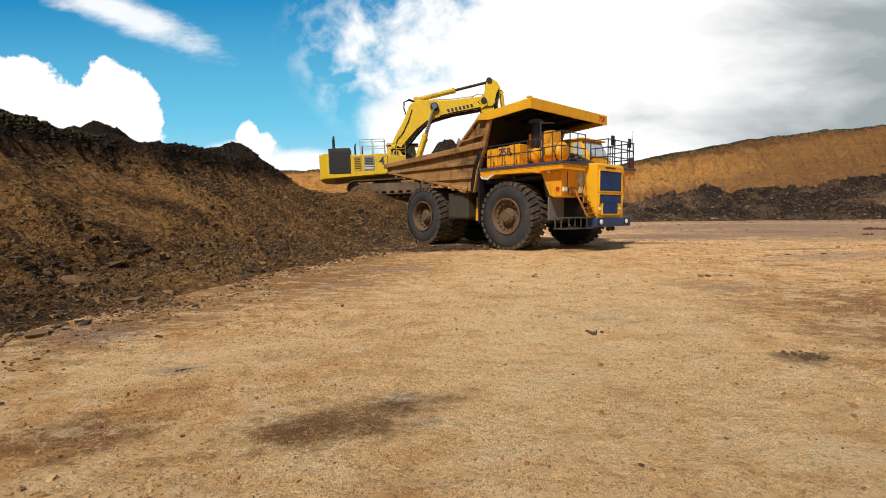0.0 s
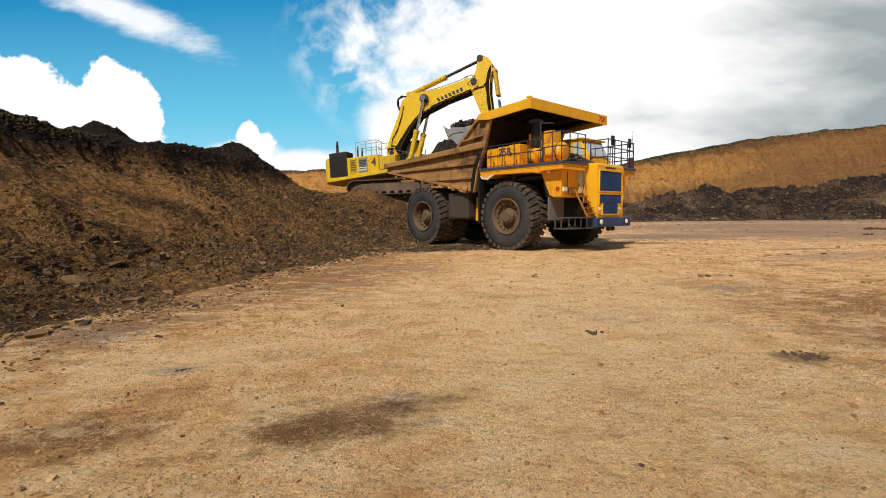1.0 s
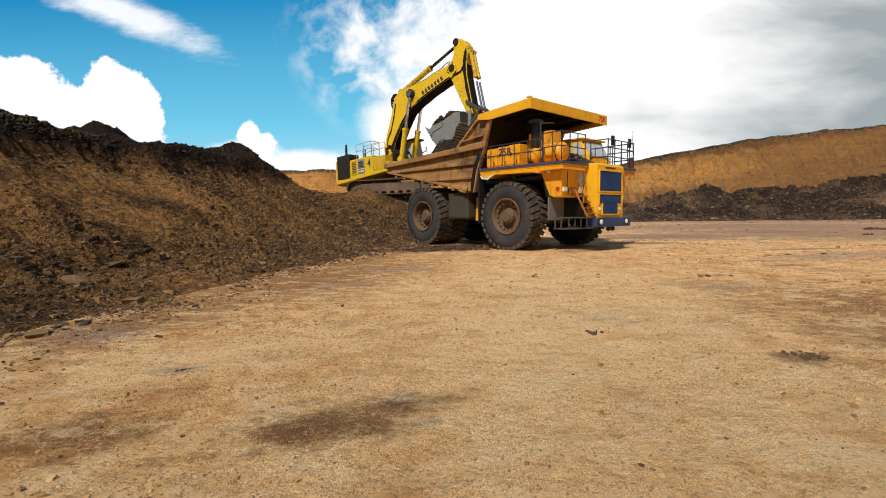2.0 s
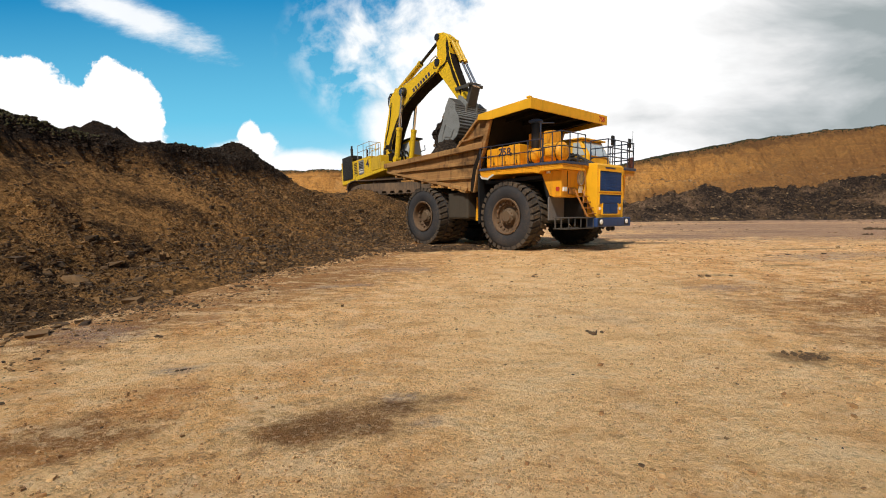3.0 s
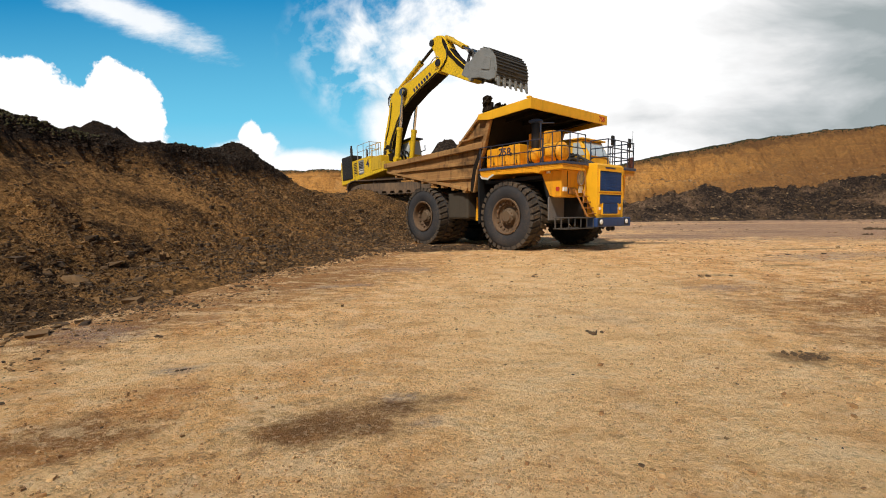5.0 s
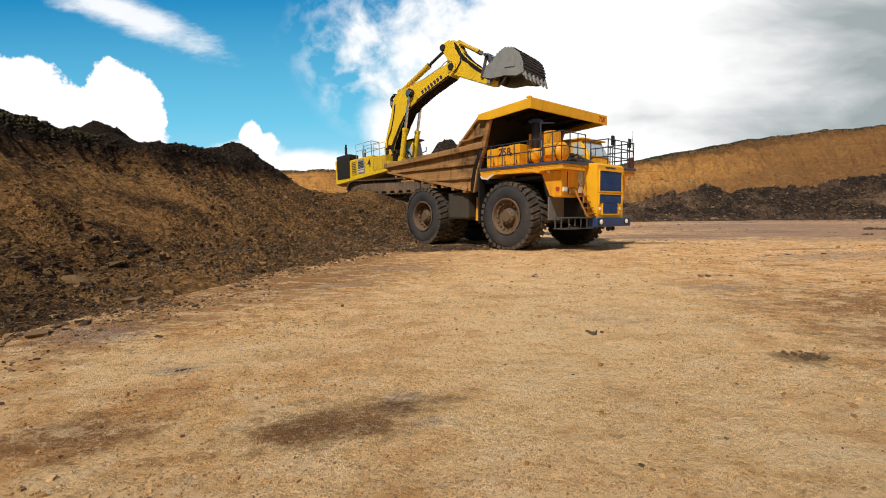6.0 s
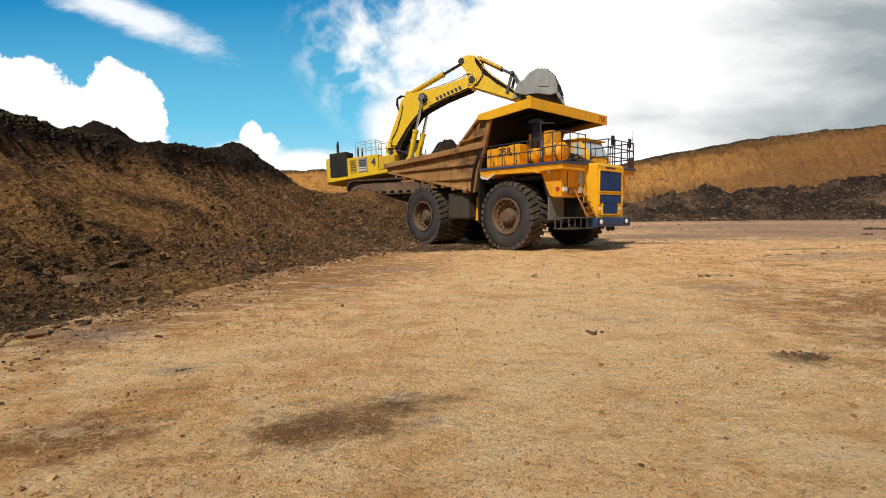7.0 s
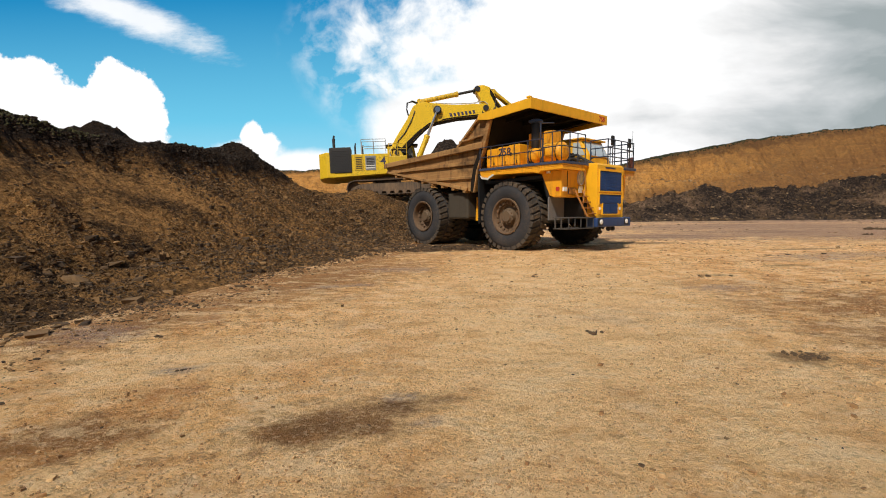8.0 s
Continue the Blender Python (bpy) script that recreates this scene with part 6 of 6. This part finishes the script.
    part("hydraulic_line", h, plain("pale_pipe", (0.42, 0.38, 0.28), 0.5), boom)
    for i in range(7):
        # slanted maker's mark as plain bars
        t = 4.35 + i * 0.25
        zc = 0.66 - (t - 4.35) * 0.34
        part("name_bar", prism(BM(), [(t, zc - 0.10), (t + 0.15, zc - 0.15), (t + 0.19, zc + 0.09), (t + 0.04, zc + 0.14)], -0.408, -0.402), M_NUM, boom)
    part("stain", prism(BM(), [(3.15, 0.75), (3.7, 0.62), (4.1, 0.75), (3.6, 0.98)], -0.406, -0.401), M_YELLOW_D, boom)

    # arm
    ar = BM()
    prism(ar, [(-1.42, 0.74), (-1.34, 0.98), (-0.98, 1.28), (-0.55, 1.38), (-0.1, 1.22), (0.35, 0.92), (1.0, 0.68), (2.7, 0.32), (3.1, 0.14), (3.12, -0.12), (2.95, -0.2), (0.4, -0.36), (-0.1, -0.32), (-0.35, -0.05), (-0.65, 0.34)], -0.30, 0.30, 0.03)
    arm = part("arm", ar, M_YELLOW, E, "yellow dipper arm")
    mov["arm"] = arm
    for s in (-1, 1):
        part("pin_cap", rod(BM(), (-0.02, s * 0.298, 0), (-0.02, s * 0.46, 0), 0.2, 18), M_BLACK, arm)
        part("head_plate", rod(BM(), (-1.21, s * 0.298, 0.80), (-1.21, s * 0.36, 0.80), 0.19, 18), M_BLACK, arm)
        h = BM()
        pipe(h, [(-0.35, s * 0.34, 0.15), (-0.05, s * 0.38, -0.40), (0.40, s * 0.36, -0.10), (0.50, s * 0.34, 0.45), (0.1, s * 0.30, 1.05)], 0.035)
        part("hose", h, M_BLACK, arm)
    br = BM()
    for s in (-1, 1):
        prism(br, [(-0.5, 1.3), (0.1, 1.05), (-0.1, 1.42), (-0.3, 1.46)], s * 0.15 - 0.03, s * 0.15 + 0.03)
    part("cylinder_bracket", br, M_BLACK, arm)
    tp = BM()
    prism(tp, [(0.35, 0.935), (1.0, 0.695), (2.7, 0.335), (2.7, 0.315), (1.0, 0.675), (0.35, 0.91)], -0.27, 0.27)
    part("front_face", tp, M_GRIME_SHADE, arm, "grimy dark arm front")
    for s in (-1, 1):
        part("grease_smear", prism(BM(), [(-0.55, 1.32), (-0.1, 1.17), (0.35, 0.87), (1.0, 0.64), (2.7, 0.28), (2.85, 0.10), (2.4, 0.18), (1.5, 0.30), (1.0, 0.46), (0.55, 0.52), (0.2, 0.72), (-0.25, 0.98)], *sorted((s * 0.301, s * 0.304))), M_GRIME_SHADE, arm, "black grease along the arm edge")

    # bucket: curved shell, two cheeks, ribs, teeth
    prof = [(0.06, 0.02), (0.20, 0.58), (0.52, 0.74), (0.74, 1.12), (1.15, 1.42), (1.68, 1.41), (2.14, 1.13), (2.40, 0.70), (2.54, 0.18)]
    HW = 1.10
    sh = BM()
    inner = [(0.12, 0.0), (0.25, 0.54), (0.56, 0.68), (0.78, 1.06), (1.17, 1.35), (1.66, 1.34), (2.09, 1.08), (2.34, 0.67), (2.50, 0.17)]
    prism(sh, prof + inner[::-1], -HW, HW)
    bk = part("bucket", sh, M_SHELL, E, "worn grey steel digging bucket with teeth")
    mov["bucket"] = bk
    cheek = prof + [(2.15, 0.02), (1.4, 0.06), (0.6, -0.06)]
    for s in (-1, 1):
        a, c2 = sorted((s * HW, s * (HW + 0.05)))
        ck = part("cheek", prism(BM(), cheek, a, c2, 0.01), M_STEEL, bk)
        a, c2 = sorted((s * (HW + 0.05), s * (HW + 0.09)))
        part("wear_plate", prism(BM(), [(1.35, 0.08), (2.15, 0.04), (2.52, 0.20), (2.38, 0.55), (2.05, 0.38), (1.4, 0.35)], a, c2, 0.01), M_STEEL, ck)
        part("wear_plate", prism(BM(), [(1.40, 0.45), (2.0, 0.50), (1.9, 1.05), (1.42, 1.1)], a, c2, 0.01), M_STEEL, ck)
        # ears for the pins
        part("ear", prism(BM(), [(-0.16, -0.12), (0.12, -0.14), (0.62, 0.55), (0.62, 0.82), (0.30, 0.72), (0.05, 0.68), (-0.16, 0.1)], s * 0.38 - 0.05, s * 0.38 + 0.05, 0.01), M_STEEL, bk)
    for i in range(len(prof) - 2):
        (x0, z0), (x1, z1) = prof[i + 1], prof[i + 2] if i + 2 < len(prof) else prof[-1]
        nx, nz = -(z1 - z0), (x1 - x0)
        ln = math.hypot(nx, nz)
        nx, nz = nx / ln, nz / ln
        # first ribs pale as if lit, later ones dark: light painted by material
        for k in (0.1, 0.43, 0.76):
            cx, cz = x0 + (x1 - x0) * k, z0 + (z1 - z0) * k
            ex, ez = (x1 - x0) / ln * 0.035, (z1 - z0) / ln * 0.028
            part("wear_rib", prism(BM(), [(cx - ex, cz - ez), (cx + ex, cz + ez), (cx + ex + nx * 0.045, cz + ez + nz * 0.045), (cx - ex + nx * 0.045, cz - ez + nz * 0.045)], -HW - 0.04, HW + 0.04), M_STEEL if i < 4 else M_SHELL, bk)
    part("lip", prism(BM(), [(2.28, 0.70), (2.60, 0.08), (2.54, 0.04), (2.22, 0.66)], -HW - 0.05, HW + 0.05), M_STEEL, bk)
    for i in range(6):
        y = -1.02 + i * 0.408
        part("tooth", prism(BM(), [(2.38, 0.50), (2.60, 0.24), (2.76, -0.12), (2.73, -0.14), (2.48, 0.11), (2.34, 0.44)], y - 0.075, y + 0.075, 0.012), M_STEEL, bk, "polished steel bucket tooth")

    # hydraulic cylinders: barrel from its foot, rod from its eye
    def cylinder(kind, ys, length, r, rodlen, mat):
        for y in ys:
            b2 = BM()
            rod(b2, (0, y, 0), (length, y, 0), r, 18)
            rod(b2, (0, y - r * 1.1, 0), (0, y + r * 1.1, 0), r * 1.15, 16)
            rod(b2, (length - 0.18, y, 0), (length, y, 0), r * 1.15, 18)
            p = part(kind + "_cylinder_barrel", b2, mat, E)
            mov.setdefault(kind + "_barrel", []).append(p)
            b2 = BM()
            rod(b2, (-rodlen, y, 0), (0, y, 0), r * 0.55, 14)
            rod(b2, (0, y - r, 0), (0, y + r, 0), r * 1.05, 16)
            p = part(kind + "_cylinder_rod", b2, M_CHROME if kind != "crowd" else M_DARKM, E, "polished steel piston rod")
            mov.setdefault(kind + "_rod", []).append(p)
    cylinder("lift", (-0.55, 0.55), 1.95, 0.17, 2.55, M_YELLOW)
    cylinder("crowd", (0.0,), 2.70, 0.16, 2.4, M_YELLOW_D)
    cylinder("curl", (-0.14, 0.14), 1.55, 0.11, 1.7, M_YELLOW_D)
    rk = BM()
    for s in (-1, 1):
        prism(rk, [(-0.12, -0.09), (1.04, -0.08), (1.14, 0), (1.04, 0.08), (-0.12, 0.09)], s * 0.36 - 0.035, s * 0.36 + 0.035, 0.01)
    rod(rk, (1.04, -0.5, 0), (1.04, 0.5, 0), 0.09, 14)
    mov["rocker"] = part("rocker", rk, M_GREY, E)
    lk = BM()
    prism(lk, [(-0.13, -0.12), (1.04, -0.12), (1.14, 0), (1.04, 0.12), (-0.13, 0.10)], -0.30, 0.30, 0.02)
    mov["link"] = part("link", lk, M_GREY, E, "heavy grey bucket link")
    return E, mov


EXCAVATOR, MOVING = make_excavator()


# ---- soil that falls from the bucket ----
def make_load():
    """The bucketful, one rough mass that slides out of the bucket."""
    b = BM()
    bmesh.ops.create_icosphere(b, subdivisions=5, radius=1.0)
    for v in b.verts:
        k = 1 + 0.20 * noise.noise(v.co * 1.6) + 0.16 * noise.noise(v.co * 4.1) + 0.10 * noise.noise(v.co * 9.0) + 0.06 * noise.noise(v.co * 19.0)
        v.co = Vector((v.co.x * 0.95 * k, v.co.y * 0.98 * k, v.co.z * 0.72 * k))
    return tagged(link_mesh("bucket_load", b, M_LOAD), "dark loose soil carried in the excavator bucket", "soil load")


def make_clods():
    r = random.Random(5)
    out = []
    for i in range(300):
        s = r.choice((0.035, 0.045, 0.06, 0.08, 0.10, 0.14)) * r.uniform(0.8, 1.3)
        b = BM()
        bmesh.ops.create_icosphere(b, subdivisions=1 if s < 0.1 else 2, radius=s)
        off = Vector((r.uniform(0, 50), r.uniform(0, 50), 0))
        for v in b.verts:
            v.co *= 1 + 0.5 * noise.noise(v.co / s * 1.3 + off) + 0.25 * noise.noise(v.co / s * 3.5 + off)
            v.co.z *= 0.8
        ob = tagged(link_mesh("falling_clod", b, M_CLOD), "dark soil clod tipped from the bucket", "clod", "clods falling from the bucket")
        # place in the bucket: along, across, depth below the opening
        x = r.uniform(0.9, 2.35)
        home = Vector((x, r.uniform(-0.95, 0.95), r.uniform(-0.30, 0.5)))
        let_go = 2.65 + 2.15 * ((2.4 - home.x) / 1.9 * 0.6 + (home.z + 0.3) / 0.8 * 0.4) + r.uniform(-0.2, 0.25)
        let_go = min(let_go, 4.6 + 0.1 * r.random())
        out.append((ob, home, Vector((2.42, home.y, r.uniform(-0.12, 0.1))), let_go, r.uniform(0, 360), r.uniform(-0.12, 0.12), r.uniform(-0.12, 0.12)))
    return out


def make_masses():
    """Thick soil that runs out of the bucket, in rigid pieces."""
    r = random.Random(9)
    out = []
    for i in range(120):
        b = BM()
        bmesh.ops.create_icosphere(b, subdivisions=3, radius=1.0)
        off = Vector((i * 7.3, 0, 0))
        sx, sy, sz = r.uniform(0.12, 0.20), r.uniform(0.15, 0.34), r.uniform(0.18, 0.38)
        for v in b.verts:
            k = 1 + 0.45 * noise.noise(v.co * 1.8 + off) + 0.35 * noise.noise(v.co * 4.5 + off) + 0.2 * noise.noise(v.co * 10 + off)
            v.co = Vector((v.co.x * sx * k, v.co.y * sy * k, v.co.z * sz * k))
        ob = tagged(link_mesh("falling_soil", b, M_LOAD), "dark run of loose soil falling from the bucket", "soil", "soil falling from the bucket")
        u = i / 119
        y = r.uniform(-0.9, 0.9)
        out.append((ob, Vector((r.uniform(0.95, 2.25), y, r.uniform(-0.14, 0.2))), Vector((2.46 - r.uniform(0.4, 1.5) * max(0.0, u - 0.35), y, 0.0)), 2.75 + 1.95 * u ** 0.85, r.uniform(0, 40), r.uniform(-0.1, 0.1), r.uniform(-0.1, 0.1)))
    return out


LOAD = make_load()
MASSES = make_masses()
CLODS = make_clods()


def bed_height(p):
    """Height at which tipped soil comes to rest within the load."""
    q = TRUCK.matrix_basis.inverted() @ p
    return 3.15 + (q.x + 8.3) * -0.05 if -8.0 < q.x < -1.3 else 3.0


def motions():
    times = [i * 0.1 for i in range(81)]
    poses = [joints(t) for t in times]
    for k, obs in MOVING.items():
        for ob in obs if isinstance(obs, list) else [obs]:
            walk(ob, [(t, p[k]) for t, p in zip(times, poses)])
    rows, fall = [], None
    for t, ps in zip(times, poses):
        k = max(0.0, min(1.0, (t - 2.1) / 0.9))
        k = k * k * (3 - 2 * k)
        m = EXC @ ps["bucket"] @ Matrix.Translation((1.28 + 0.75 * k, 0, 0.20 - 0.6 * k))
        if t <= 3.0:
            rows.append((t, m))
            fall = m
        else:
            p = fall.translation + Vector((0, 0, -4.9 * (t - 3.0) ** 2))
            p.z = max(p.z, 2.3)
            rows.append((t, Matrix.Translation(p) @ fall.to_quaternion().to_matrix().to_4x4()))
    walk(LOAD, rows)
    for ob, home, edge, let_go, turn, drift, side in CLODS + MASSES:
        rows, p0 = [], None
        spin_m = pose(0, 0, 0, turn, turn * 0.7, 0) if turn > 40 else pose(0, 0, 0, 0, 0, turn)
        for t, ps in zip(times, poses):
            if t <= let_go:
                k = max(0.0, min(1.0, 1 - (let_go - t) / 0.6))
                m = EXC @ ps["bucket"] @ Matrix.Translation(home.lerp(edge, k * k)) @ spin_m
                p0, v0 = m.translation.copy(), Vector((0.5 * drift, 0.5 * side, 0))
                q0 = m.to_quaternion()
                rows.append((t, m))
            else:
                dt = t - let_go
                p = p0 + v0 * dt + Vector((0, 0, -0.5 * dt - 4.9 * dt * dt))
                p.z = max(p.z, bed_height(p))
                rows.append((t, Matrix.Translation(p) @ q0.to_matrix().to_4x4()))
        walk(ob, rows)
    walk(SKY, [(0.0, pose(0, 0, 1.5)), (8.0, pose(0, 0, 1.5, 0, 0, -0.45))])


motions()
